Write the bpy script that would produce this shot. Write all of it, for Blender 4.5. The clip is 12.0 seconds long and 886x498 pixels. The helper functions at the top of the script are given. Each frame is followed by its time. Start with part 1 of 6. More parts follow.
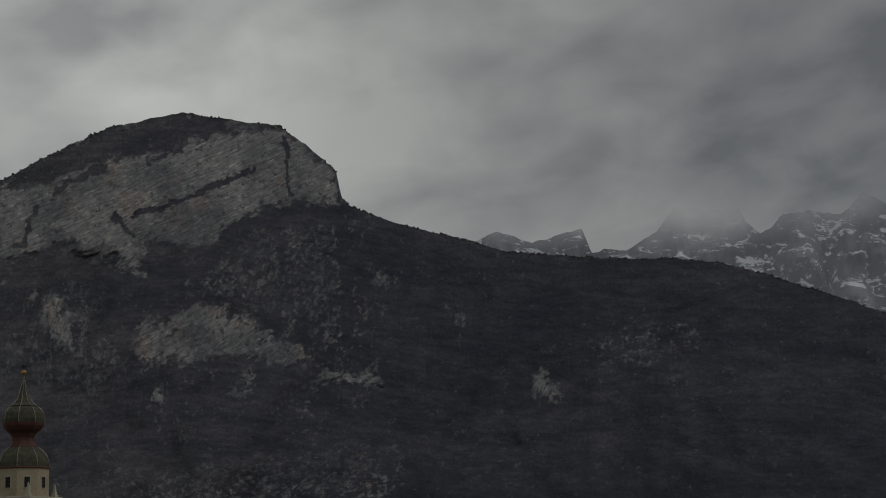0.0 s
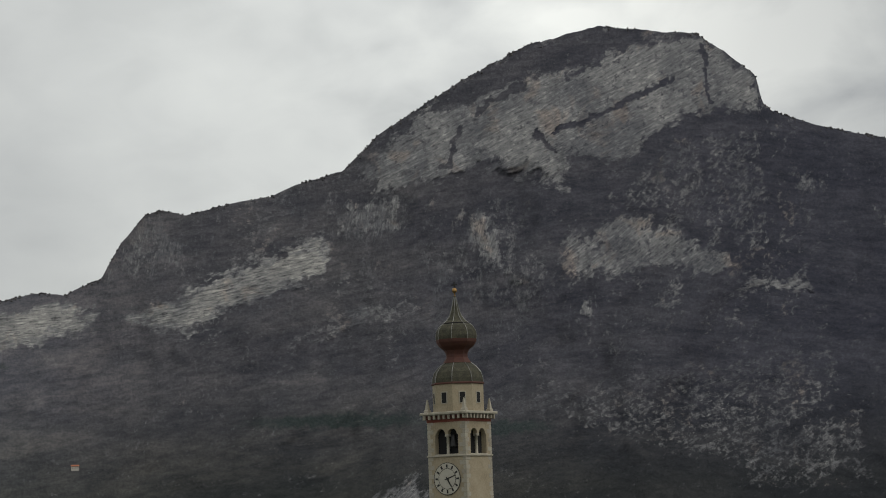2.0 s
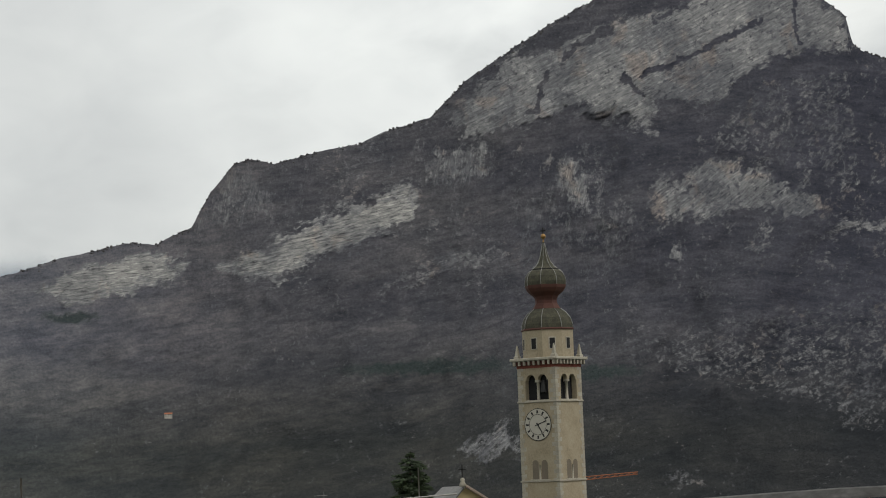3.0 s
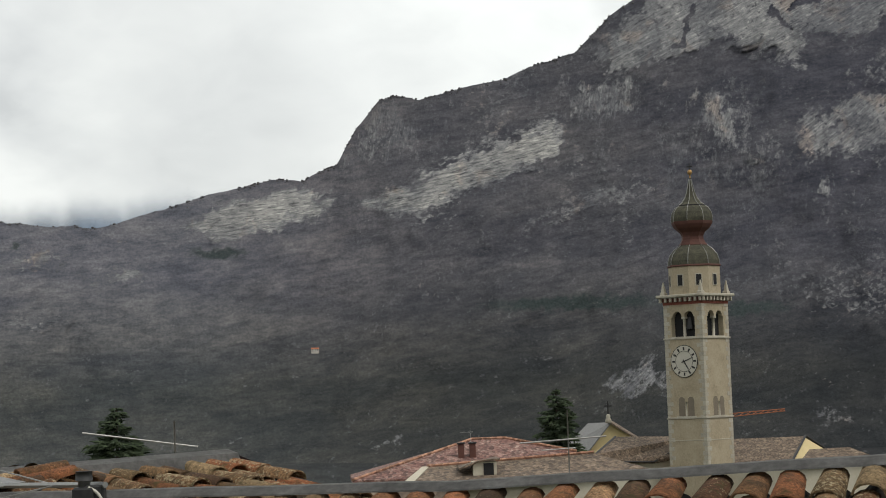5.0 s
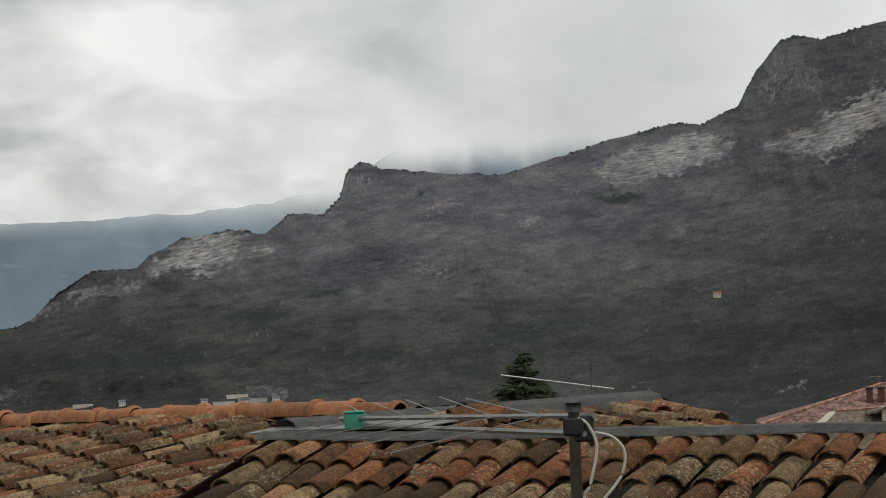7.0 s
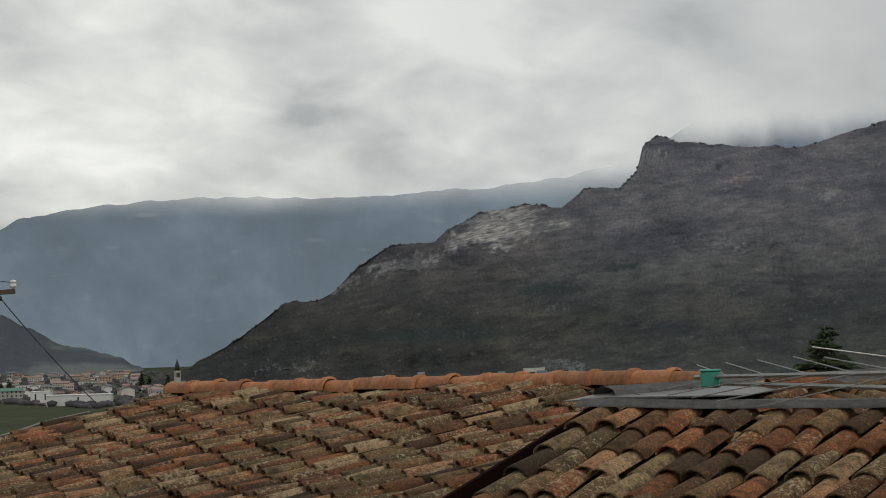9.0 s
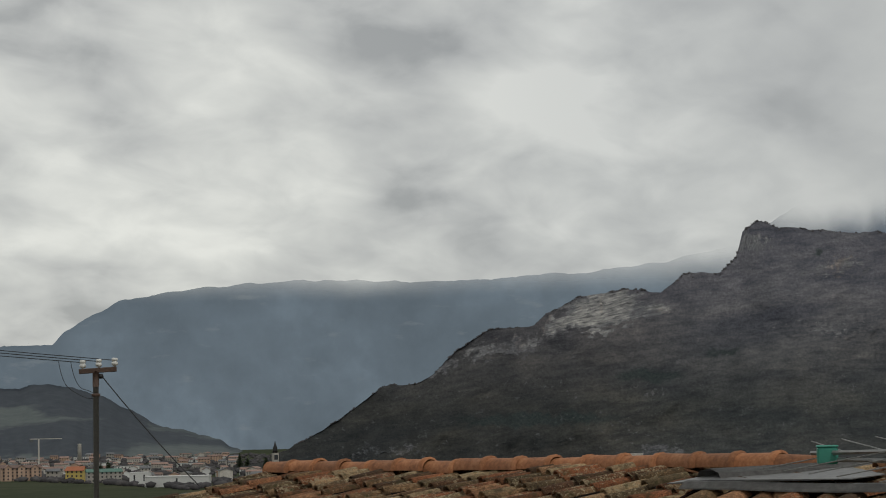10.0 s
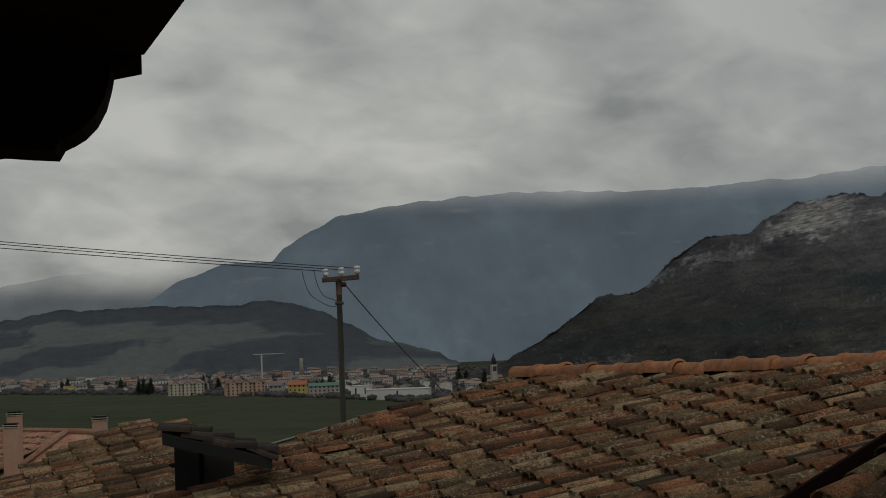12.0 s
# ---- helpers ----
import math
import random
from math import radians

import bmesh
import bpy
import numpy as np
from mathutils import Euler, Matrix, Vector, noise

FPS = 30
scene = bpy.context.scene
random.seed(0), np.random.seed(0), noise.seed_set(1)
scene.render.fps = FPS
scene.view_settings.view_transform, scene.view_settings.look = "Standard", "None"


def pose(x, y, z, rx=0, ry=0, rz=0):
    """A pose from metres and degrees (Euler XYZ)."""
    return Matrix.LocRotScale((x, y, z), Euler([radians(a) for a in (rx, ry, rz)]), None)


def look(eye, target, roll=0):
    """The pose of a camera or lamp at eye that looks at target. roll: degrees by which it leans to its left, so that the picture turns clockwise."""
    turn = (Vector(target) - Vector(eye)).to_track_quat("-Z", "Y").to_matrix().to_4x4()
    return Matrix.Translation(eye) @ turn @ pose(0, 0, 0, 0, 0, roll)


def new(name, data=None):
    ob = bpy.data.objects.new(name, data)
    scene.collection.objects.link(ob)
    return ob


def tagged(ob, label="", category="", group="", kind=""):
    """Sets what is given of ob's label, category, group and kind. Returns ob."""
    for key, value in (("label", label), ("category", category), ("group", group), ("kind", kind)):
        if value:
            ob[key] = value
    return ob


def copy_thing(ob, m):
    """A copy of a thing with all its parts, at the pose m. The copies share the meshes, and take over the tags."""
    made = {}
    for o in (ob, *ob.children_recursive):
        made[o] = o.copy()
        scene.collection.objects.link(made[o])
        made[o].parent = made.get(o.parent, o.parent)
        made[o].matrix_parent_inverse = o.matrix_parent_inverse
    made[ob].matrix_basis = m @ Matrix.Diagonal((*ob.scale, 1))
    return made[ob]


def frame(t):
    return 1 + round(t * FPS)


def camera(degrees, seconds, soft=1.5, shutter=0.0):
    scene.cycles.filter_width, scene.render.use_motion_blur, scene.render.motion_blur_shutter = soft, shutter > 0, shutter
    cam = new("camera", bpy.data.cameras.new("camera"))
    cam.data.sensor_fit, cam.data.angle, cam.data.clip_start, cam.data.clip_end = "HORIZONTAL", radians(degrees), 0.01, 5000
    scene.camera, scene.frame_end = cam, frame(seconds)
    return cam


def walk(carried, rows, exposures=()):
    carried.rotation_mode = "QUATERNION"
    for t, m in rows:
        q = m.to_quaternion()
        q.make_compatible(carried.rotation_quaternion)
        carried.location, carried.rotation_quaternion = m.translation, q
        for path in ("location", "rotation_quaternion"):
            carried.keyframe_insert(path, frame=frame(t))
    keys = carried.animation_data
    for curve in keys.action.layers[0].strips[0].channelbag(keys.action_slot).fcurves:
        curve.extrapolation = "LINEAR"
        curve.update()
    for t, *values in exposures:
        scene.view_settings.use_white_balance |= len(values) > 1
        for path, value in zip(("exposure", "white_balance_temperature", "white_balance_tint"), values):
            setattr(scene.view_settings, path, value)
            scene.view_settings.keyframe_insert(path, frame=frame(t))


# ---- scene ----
import itertools

EYE = 14.0  # height of the eye over the ground under the house


def polar(az, el, r):
    """A point at a bearing (degrees to the left of +y), a height angle and a horizontal distance from the balcony."""
    a = radians(az)
    return Vector((-r * math.sin(a), r * math.cos(a), EYE + r * math.tan(radians(el))))


def turn(h, p, roll, x, y, z):
    eye = Vector((x, y, EYE + z))
    way = Vector((-math.sin(radians(h)), math.cos(radians(h)), math.tan(radians(p))))
    return look(eye, eye + way, roll)


# camera and its walk
cam = camera(23.72, 12.0, soft=1.0)
walk(cam, [
    (0, turn(-20.222, 9.194, -1.096, -0.002, 0.210, -0.081)),
    (0.5, turn(-16.353, 8.535, -1.703, 0.048, 0.201, -0.045)),
    (1, turn(-13.088, 7.716, -2.312, 0.087, 0.203, -0.092)),
    (1.5, turn(-10.497, 7.333, -2.594, 0.135, 0.206, -0.073)),
    (2, turn(-8.573, 7.082, -1.947, 0.147, 0.244, -0.099)),
    (2.5, turn(-6.714, 6.279, -2.588, 0.142, 0.284, -0.085)),
    (2.7, turn(-6.278, 6.067, -2.572, 0.158, 0.287, -0.065)),
    (4.3, turn(-5.873, 4.359, -1.043, 0.128, 0.346, 0.082)),
    (4.5, turn(-5.191, 4.420, -1.089, 0.146, 0.334, 0.092)),
    (5, turn(-2.093, 4.106, -2.047, 0.110, 0.426, 0.078)),
    (5.5, turn(2.756, 3.916, -2.216, 0.089, 0.407, 0.070)),
    (6, turn(5.594, 3.850, -1.782, 0.077, 0.353, 0.072)),
    (6.5, turn(6.232, 3.827, -1.552, 0.034, 0.291, 0.070)),
    (6.7, turn(7.237, 3.433, -1.691, 0.007, 0.278, 0.069)),
    (8.3, turn(13.777, 2.201, -2.509, -0.135, -0.066, 0.026)),
    (8.5, turn(14.625, 1.916, -2.487, -0.137, -0.053, 0.021)),
    (9, turn(16.885, 2.534, -1.652, -0.144, -0.003, 0.033)),
    (9.5, turn(18.911, 3.719, -0.794, -0.167, 0.061, 0.024)),
    (10, turn(19.508, 4.876, -1.146, -0.201, 0.086, 0.003)),
    (10.5, turn(20.444, 4.114, -1.996, -0.277, 0.121, -0.018)),
    (11, turn(22.478, 4.111, -2.049, -0.392, 0.102, -0.012)),
    (11.5, turn(24.567, 3.640, -2.718, -0.461, 0.099, -0.018)),
    (12, turn(25.397, 2.630, -2.045, -0.510, 0.140, -0.057)),
], exposures=[(0, -1.0), (0.5, -0.52), (1.0, -0.3), (1.5, -0.15), (2.0, 0.02), (2.5, 0.16), (4.5, 0.64), (5.5, 0.48), (6.5, 0.3), (8.5, 0.02), (9.5, 0.0), (10.0, -0.2), (10.5, -0.42), (11.5, -0.82), (12.0, -0.92)])

# ---- light
world = bpy.data.worlds.new("overcast_sky")
scene.world = world
world.use_nodes = True


def nodes_of(tree):
    def add(kind, links=None, **values):
        n = tree.nodes.new(kind)
        for k, v in values.items():
            if k in n.inputs.keys():
                n.inputs[k].default_value = v
            elif k == "op":
                n.operation = v
            elif k == "blend":
                n.data_type, n.blend_type = "RGBA", v
            elif k == "sky":
                n.sky_type = v
        for k, v in (links or {}).items():
            tree.links.new(v, n.inputs[k])
        return n
    return add


def ramp_of(tree, fac, stops):
    n = tree.nodes.new("ShaderNodeValToRGB")
    while len(n.color_ramp.elements) < len(stops):
        n.color_ramp.elements.new(0.5)
    for e, (p, c) in zip(n.color_ramp.elements, stops):
        e.position, e.color = p, (*c, 1) if len(c) == 3 else c
    tree.links.new(fac, n.inputs["Fac"])
    return n.outputs["Color"]


def mix_of(tree, fac, a, b, blend="MIX"):
    n = tree.nodes.new("ShaderNodeMix")
    n.data_type, n.blend_type = "RGBA", blend
    for sock, v in ((n.inputs[0], fac), (n.inputs[6], a), (n.inputs[7], b)):
        if hasattr(v, "is_linked"):
            tree.links.new(v, sock)
        elif isinstance(v, tuple):
            sock.default_value = (*v, 1)
        else:
            sock.default_value = v
    return n.outputs[2]


def make_sky():
    """A low stratus sheet: soft rolls flattened by perspective, with brighter breaks and one heavy bank over the pass."""
    t = world.node_tree
    t.nodes.clear()
    add = nodes_of(t)
    at = add("ShaderNodeTexCoord").outputs["Generated"]
    sky = add("ShaderNodeTexSky")
    sky.sky_type, sky.sun_disc = "NISHITA", False
    sky.sun_elevation, sky.sun_rotation = radians(38), radians(150)
    way = add("ShaderNodeSeparateXYZ", {"Vector": at})
    low = add("ShaderNodeMath", {0: way.outputs["Z"]}, op="MAXIMUM")
    low.inputs[1].default_value = 0.0
    deep = add("ShaderNodeMath", {0: low.outputs[0]}, op="ADD")
    deep.inputs[1].default_value = 0.34
    sheet = add("ShaderNodeCombineXYZ", {"X": add("ShaderNodeMath", {0: way.outputs["X"], 1: deep.outputs[0]}, op="DIVIDE").outputs[0],
                                         "Y": add("ShaderNodeMath", {0: way.outputs["Y"], 1: deep.outputs[0]}, op="DIVIDE").outputs[0]}).outputs[0]

    def rolls(scale, detail, rough, bend, shift):
        where = add("ShaderNodeMapping", {"Vector": sheet}, Location=shift, Rotation=(0.0, 0.0, 0.5), Scale=(1.0, 0.8, 1.0))
        return add("ShaderNodeTexNoise", {"Vector": where.outputs[0]}, Scale=scale, Detail=detail, Roughness=rough, Distortion=bend).outputs["Fac"]

    def weigh(value, k, plus=None):
        n = add("ShaderNodeMath", {0: value}, op="MULTIPLY_ADD" if plus is not None else "MULTIPLY")
        n.inputs[1].default_value = k
        if plus is not None:
            t.links.new(plus, n.inputs[2])
        return n.outputs[0]
    both = weigh(rolls(1.6, 2.0, 0.45, 0.3, (3.1, 0.4, 0.0)), 0.36, weigh(rolls(4.6, 3.0, 0.45, 0.35, (0.7, 5.2, 0.0)), 0.38, weigh(rolls(11.0, 5.0, 0.5, 0.3, (2.2, 1.7, 0.0)), 0.26)))
    cloud = ramp_of(t, both, [(0.40, (0.35, 0.361, 0.363)), (0.455, (0.48, 0.491, 0.487)), (0.52, (0.60, 0.612, 0.595)), (0.585, (0.73, 0.74, 0.71))])
    veil = (0.515, 0.525, 0.513)

    def zone(az, el, narrow, wide, inner, outer):
        """Colour by the angle from one direction of the sky."""
        d = add("ShaderNodeVectorMath", {0: at})
        d.operation = "DOT_PRODUCT"
        d.inputs[1].default_value = (polar(az, el, 1.0) - Vector((0, 0, EYE))).normalized()
        return ramp_of(t, d.outputs["Value"], [(math.cos(radians(wide)), outer), (math.cos(radians(narrow)), inner)])
    # an even bright veil over the saddle, a dark bank over the snowy pass, thinner cover down the valley
    cloud = mix_of(t, zone(1, 9, 4, 13, (0.75, 0.75, 0.75), (0, 0, 0)), cloud, veil)
    one = (1.0, 1.0, 1.0)
    cloud = mix_of(t, 1.0, cloud, zone(-32, 15, 3, 15, (0.64, 0.645, 0.66), one), "MULTIPLY")
    cloud = mix_of(t, 1.0, cloud, zone(-6, 15, 3, 11, (1.38, 1.38, 1.36), one), "MULTIPLY")
    cloud = mix_of(t, 1.0, cloud, zone(30, 7, 4, 14, (1.22, 1.21, 1.18), one), "MULTIPLY")
    faint = mix_of(t, 1.0, sky.outputs[0], (0.1, 0.1, 0.1), "MULTIPLY")
    out = mix_of(t, 0.95, faint, cloud)
    back = add("ShaderNodeBackground", {"Color": out}, Strength=1.0)
    t.links.new(back.outputs[0], add("ShaderNodeOutputWorld").inputs[0])


make_sky()
sun = new("sun", bpy.data.lights.new("sun", "SUN"))
sun.data.energy, sun.data.angle, sun.data.color = 0.9, radians(22), (1.0, 0.96, 0.9)
sun.matrix_world = look((0, 0, 300), (-170, 130, 0))


# ---- materials
def material(name, rough=0.8, metal=0.0):
    m = bpy.data.materials.new(name)
    m.use_nodes = True
    b = m.node_tree.nodes["Principled BSDF"]
    b.inputs["Roughness"].default_value, b.inputs["Metallic"].default_value = rough, metal
    return m, m.node_tree, b, nodes_of(m.node_tree)


def place_of(add):
    return add("ShaderNodeNewGeometry").outputs["Position"]


def surface(name, colors, scale=4.0, rough=0.8, metal=0.0, fine=30.0, bump=0.3, depth=0.01, random=0.0):
    """A worn surface: a ramp of colours over two scales of noise, with fine relief; random: how far each piece differs."""
    m, t, b, add = material(name, rough, metal)
    at = place_of(add)
    n1 = add("ShaderNodeTexNoise", {"Vector": at}, Scale=scale, Detail=5.0, Roughness=0.6)
    n2 = add("ShaderNodeTexNoise", {"Vector": at}, Scale=fine, Detail=4.0, Roughness=0.65)
    s = add("ShaderNodeMath", {0: n1.outputs["Fac"], 1: n2.outputs["Fac"]}, op="ADD")
    h = add("ShaderNodeMath", {0: s.outputs[0]}, op="MULTIPLY")
    h.inputs[1].default_value = 0.5
    k = len(colors)
    col = ramp_of(t, h.outputs[0], [(0.34 + 0.32 * i / max(1, k - 1), c) for i, c in enumerate(colors)])
    if random:
        r = add("ShaderNodeMath", {0: add("ShaderNodeObjectInfo").outputs["Random"], 1: add("ShaderNodeNewGeometry").outputs["Random Per Island"]}, op="ADD")
        f = add("ShaderNodeMath", {0: r.outputs[0]}, op="FRACT")
        v = add("ShaderNodeMapRange", {"Value": f.outputs[0]})
        v.inputs["To Min"].default_value, v.inputs["To Max"].default_value = 1 - random, 1 + random
        g = add("ShaderNodeHueSaturation", {"Color": col, "Value": v.outputs[0]})
        col = g.outputs[0]
    t.links.new(col, b.inputs["Base Color"])
    bp = add("ShaderNodeBump", {"Height": h.outputs[0]}, Strength=bump, Distance=depth)
    t.links.new(bp.outputs[0], b.inputs["Normal"])
    return m


def make_tile():
    """Old fired-clay barrel tile: each piece its own brown, rust, ochre or grey, speckled with pale lichen and dark moss."""
    m, t, b, add = material("old_clay_tile", 0.85)
    b.inputs["Specular IOR Level"].default_value = 0.25
    at = place_of(add)
    r = add("ShaderNodeMath", {0: add("ShaderNodeObjectInfo").outputs["Random"], 1: add("ShaderNodeNewGeometry").outputs["Random Per Island"]}, op="ADD")
    f = add("ShaderNodeMath", {0: r.outputs[0]}, op="FRACT").outputs[0]
    far = add("ShaderNodeMath", {0: f}, op="MULTIPLY")
    far.inputs[1].default_value = 7.31
    f2 = add("ShaderNodeMath", {0: far.outputs[0]}, op="FRACT").outputs[0]
    clay = ramp_of(t, f, [(0.0, (0.050, 0.038, 0.026)), (0.13, (0.150, 0.078, 0.042)), (0.25, (0.290, 0.120, 0.060)), (0.36, (0.130, 0.100, 0.060)), (0.48, (0.270, 0.180, 0.105)), (0.60, (0.075, 0.048, 0.032)), (0.70, (0.340, 0.150, 0.080)), (0.80, (0.420, 0.330, 0.215)), (0.90, (0.160, 0.130, 0.080)), (1.0, (0.190, 0.095, 0.050))])
    grain = add("ShaderNodeTexNoise", {"Vector": at}, Scale=60.0, Detail=7.0, Roughness=0.8)
    worn = ramp_of(t, grain.outputs["Fac"], [(0.36, (0.30, 0.29, 0.28)), (0.5, (0.95, 0.95, 0.94)), (0.64, (1.9, 1.84, 1.7))])
    clay = mix_of(t, 1.0, clay, worn, "MULTIPLY")
    dirt = add("ShaderNodeTexNoise", {"Vector": at}, Scale=6.0, Detail=6.0, Roughness=0.65)
    clay = mix_of(t, ramp_of(t, dirt.outputs["Fac"], [(0.48, (0, 0, 0)), (0.66, (0.7, 0.7, 0.7))]), clay, (0.038, 0.032, 0.020))
    # lichen: fine pale rosettes, thick on some tiles and absent from others
    spots = add("ShaderNodeTexNoise", {"Vector": at}, Scale=34.0, Detail=7.0, Roughness=0.78)
    area = add("ShaderNodeTexNoise", {"Vector": at}, Scale=2.2, Detail=3.0)
    share = add("ShaderNodeMath", {0: f2, 1: area.outputs["Fac"]}, op="ADD")
    s2 = add("ShaderNodeMath", {0: share.outputs[0]}, op="MULTIPLY")
    s2.inputs[1].default_value = 0.16
    both = add("ShaderNodeMath", {0: spots.outputs["Fac"], 1: s2.outputs[0]}, op="ADD")
    clay = mix_of(t, ramp_of(t, both.outputs[0], [(0.735, (0, 0, 0)), (0.79, (0.8, 0.8, 0.8))]), clay, (0.46, 0.43, 0.31))
    moss = add("ShaderNodeTexNoise", {"Vector": at}, Scale=15.0, Detail=6.0, Roughness=0.7)
    clay = mix_of(t, ramp_of(t, moss.outputs["Fac"], [(0.56, (0, 0, 0)), (0.64, (0.75, 0.75, 0.75))]), clay, (0.055, 0.058, 0.022))
    clay = mix_of(t, 1.0, clay, (0.78, 0.69, 0.60), "MULTIPLY")
    t.links.new(clay, b.inputs["Base Color"])
    bp = add("ShaderNodeBump", {"Height": spots.outputs["Fac"]}, Strength=0.7, Distance=0.010)
    t.links.new(bp.outputs[0], b.inputs["Normal"])
    return m


def make_slope():
    """Mountain flank: bare winter woods, with bedded grey limestone where the mesh carries rock, pines where it carries pine."""
    m, t, b, add = material("wooded_limestone", 0.95)
    b.inputs["Specular IOR Level"].default_value = 0.1
    rock, pine, flank, bed, contour = [add("ShaderNodeAttribute") for _ in range(5)]
    for n, name in zip((rock, pine, flank, bed, contour), ("rock", "pine", "flank", "bed", "contour")):
        n.attribute_name = name
    at = flank.outputs["Vector"]
    lay = add("ShaderNodeMapping", {"Vector": bed.outputs["Vector"]}, Scale=(0.34, 2.3, 1.0)).outputs[0]
    slabs = add("ShaderNodeMapping", {"Vector": bed.outputs["Vector"]}, Scale=(0.7, 1.5, 1.0)).outputs[0]
    belt = add("ShaderNodeMapping", {"Vector": contour.outputs["Vector"]}, Scale=(0.55, 1.9, 1.0)).outputs[0]

    def noise(where, scale, detail, rough, bend=0.0):
        return add("ShaderNodeTexNoise", {"Vector": where}, Scale=scale, Detail=detail, Roughness=rough, Distortion=bend).outputs["Fac"]

    def spread(value, lo, hi):
        k = add("ShaderNodeMapRange", {"Value": value})
        k.inputs["From Min"].default_value, k.inputs["From Max"].default_value = lo, hi
        return k.outputs[0]

    def times(col, rgb):
        return mix_of(t, 1.0, col, rgb, "MULTIPLY")

    def mean(a, c):
        n = add("ShaderNodeMath", {0: a, 1: c}, op="ADD")
        k = add("ShaderNodeMath", {0: n.outputs[0]}, op="MULTIPLY")
        k.inputs[1].default_value = 0.5
        return k.outputs[0]
    broad = spread(noise(belt, 0.008, 4.0, 0.55, 0.5), 0.38, 0.62)
    stand = spread(noise(belt, 0.024, 6.0, 0.62, 0.5), 0.36, 0.64)
    thin = spread(noise(belt, 0.075, 6.0, 0.66, 0.3), 0.34, 0.66)
    crown_raw = noise(at, 0.24, 5.0, 0.66)
    crown = spread(crown_raw, 0.33, 0.67)
    # oak woods high up, haze put into their violet-blue; greener scrub and grass towards the foot
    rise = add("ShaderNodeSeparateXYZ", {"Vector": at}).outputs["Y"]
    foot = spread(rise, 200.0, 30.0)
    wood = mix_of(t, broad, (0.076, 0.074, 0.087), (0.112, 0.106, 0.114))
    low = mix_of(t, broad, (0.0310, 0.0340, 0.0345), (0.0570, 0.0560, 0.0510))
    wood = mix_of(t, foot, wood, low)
    wood = mix_of(t, stand, times(wood, (0.76, 0.78, 0.81)), times(wood, (1.25, 1.22, 1.18)))
    wood = mix_of(t, thin, times(wood, (0.70, 0.72, 0.74)), times(wood, (1.32, 1.30, 1.26)))
    wood = mix_of(t, crown, times(wood, (0.74, 0.75, 0.76)), times(wood, (1.28, 1.27, 1.24)))
    # brightness match put into the colour by bearing: paler on the western flank, dark at its end, darker and bluer
    # east of the church
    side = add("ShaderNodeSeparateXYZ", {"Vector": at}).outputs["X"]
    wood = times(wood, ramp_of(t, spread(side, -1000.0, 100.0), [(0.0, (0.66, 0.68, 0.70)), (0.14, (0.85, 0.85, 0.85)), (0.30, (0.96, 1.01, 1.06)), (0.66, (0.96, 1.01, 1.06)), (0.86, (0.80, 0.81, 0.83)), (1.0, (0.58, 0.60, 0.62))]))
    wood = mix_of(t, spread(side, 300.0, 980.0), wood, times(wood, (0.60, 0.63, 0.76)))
    wood = mix_of(t, pine.outputs["Fac"], wood, mix_of(t, crown, (0.014, 0.021, 0.022), (0.032, 0.044, 0.042)))
    # limestone: thin beds, broad slabs and broken blocks
    seams = noise(lay, 0.15, 6.0, 0.72, 0.5)
    blocks = mean(noise(slabs, 0.055, 7.0, 0.72, 0.4), noise(at, 0.11, 6.0, 0.7, 0.2))
    stone = mean(seams, blocks)
    bedded = mean(seams, stone)
    dark = ramp_of(t, stone, [(0.39, (0.048, 0.048, 0.053)), (0.45, (0.115, 0.116, 0.122)), (0.53, (0.175, 0.176, 0.180)), (0.60, (0.31, 0.308, 0.298))])
    light = ramp_of(t, bedded, [(0.39, (0.045, 0.045, 0.047)), (0.46, (0.16, 0.16, 0.158)), (0.53, (0.245, 0.241, 0.23)), (0.61, (0.38, 0.372, 0.35))])
    dark = mix_of(t, spread(rock.outputs["Fac"], 0.60, 0.53), dark, times(dark, (0.80, 0.80, 0.82)))
    face = mix_of(t, spread(rock.outputs["Fac"], 0.69, 0.77), dark, light)
    tone = spread(noise(at, 0.012, 3.0, 0.5, 0.4), 0.38, 0.62)
    face = mix_of(t, tone, times(face, (0.66, 0.67, 0.70)), times(face, (1.2, 1.19, 1.16)))
    rust = spread(noise(at, 0.018, 4.0, 0.6, 0.6), 0.56, 0.66)
    face = mix_of(t, mix_of(t, rust, (0, 0, 0), (0.6, 0.6, 0.6)), face, times(face, (1.38, 1.14, 0.98)))
    # rock shows where its share beats a broken pattern of bushes
    bush = mean(noise(slabs, 0.055, 7.0, 0.74, 0.6), noise(at, 0.13, 6.0, 0.7, 0.3))
    broken = add("ShaderNodeMapRange", {"Value": bush})
    broken.inputs["From Min"].default_value, broken.inputs["From Max"].default_value = 0.38, 0.62
    broken.inputs["To Min"].default_value, broken.inputs["To Max"].default_value = 0.3, 0.80
    d = add("ShaderNodeMath", {0: rock.outputs["Fac"], 1: broken.outputs[0]}, op="SUBTRACT")
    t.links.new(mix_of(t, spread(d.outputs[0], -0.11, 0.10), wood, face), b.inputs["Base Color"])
    h = add("ShaderNodeMath", {0: crown_raw, 1: seams}, op="ADD")
    bp = add("ShaderNodeBump", {"Height": h.outputs[0]}, Strength=0.4, Distance=4.0)
    t.links.new(bp.outputs[0], b.inputs["Normal"])
    return m


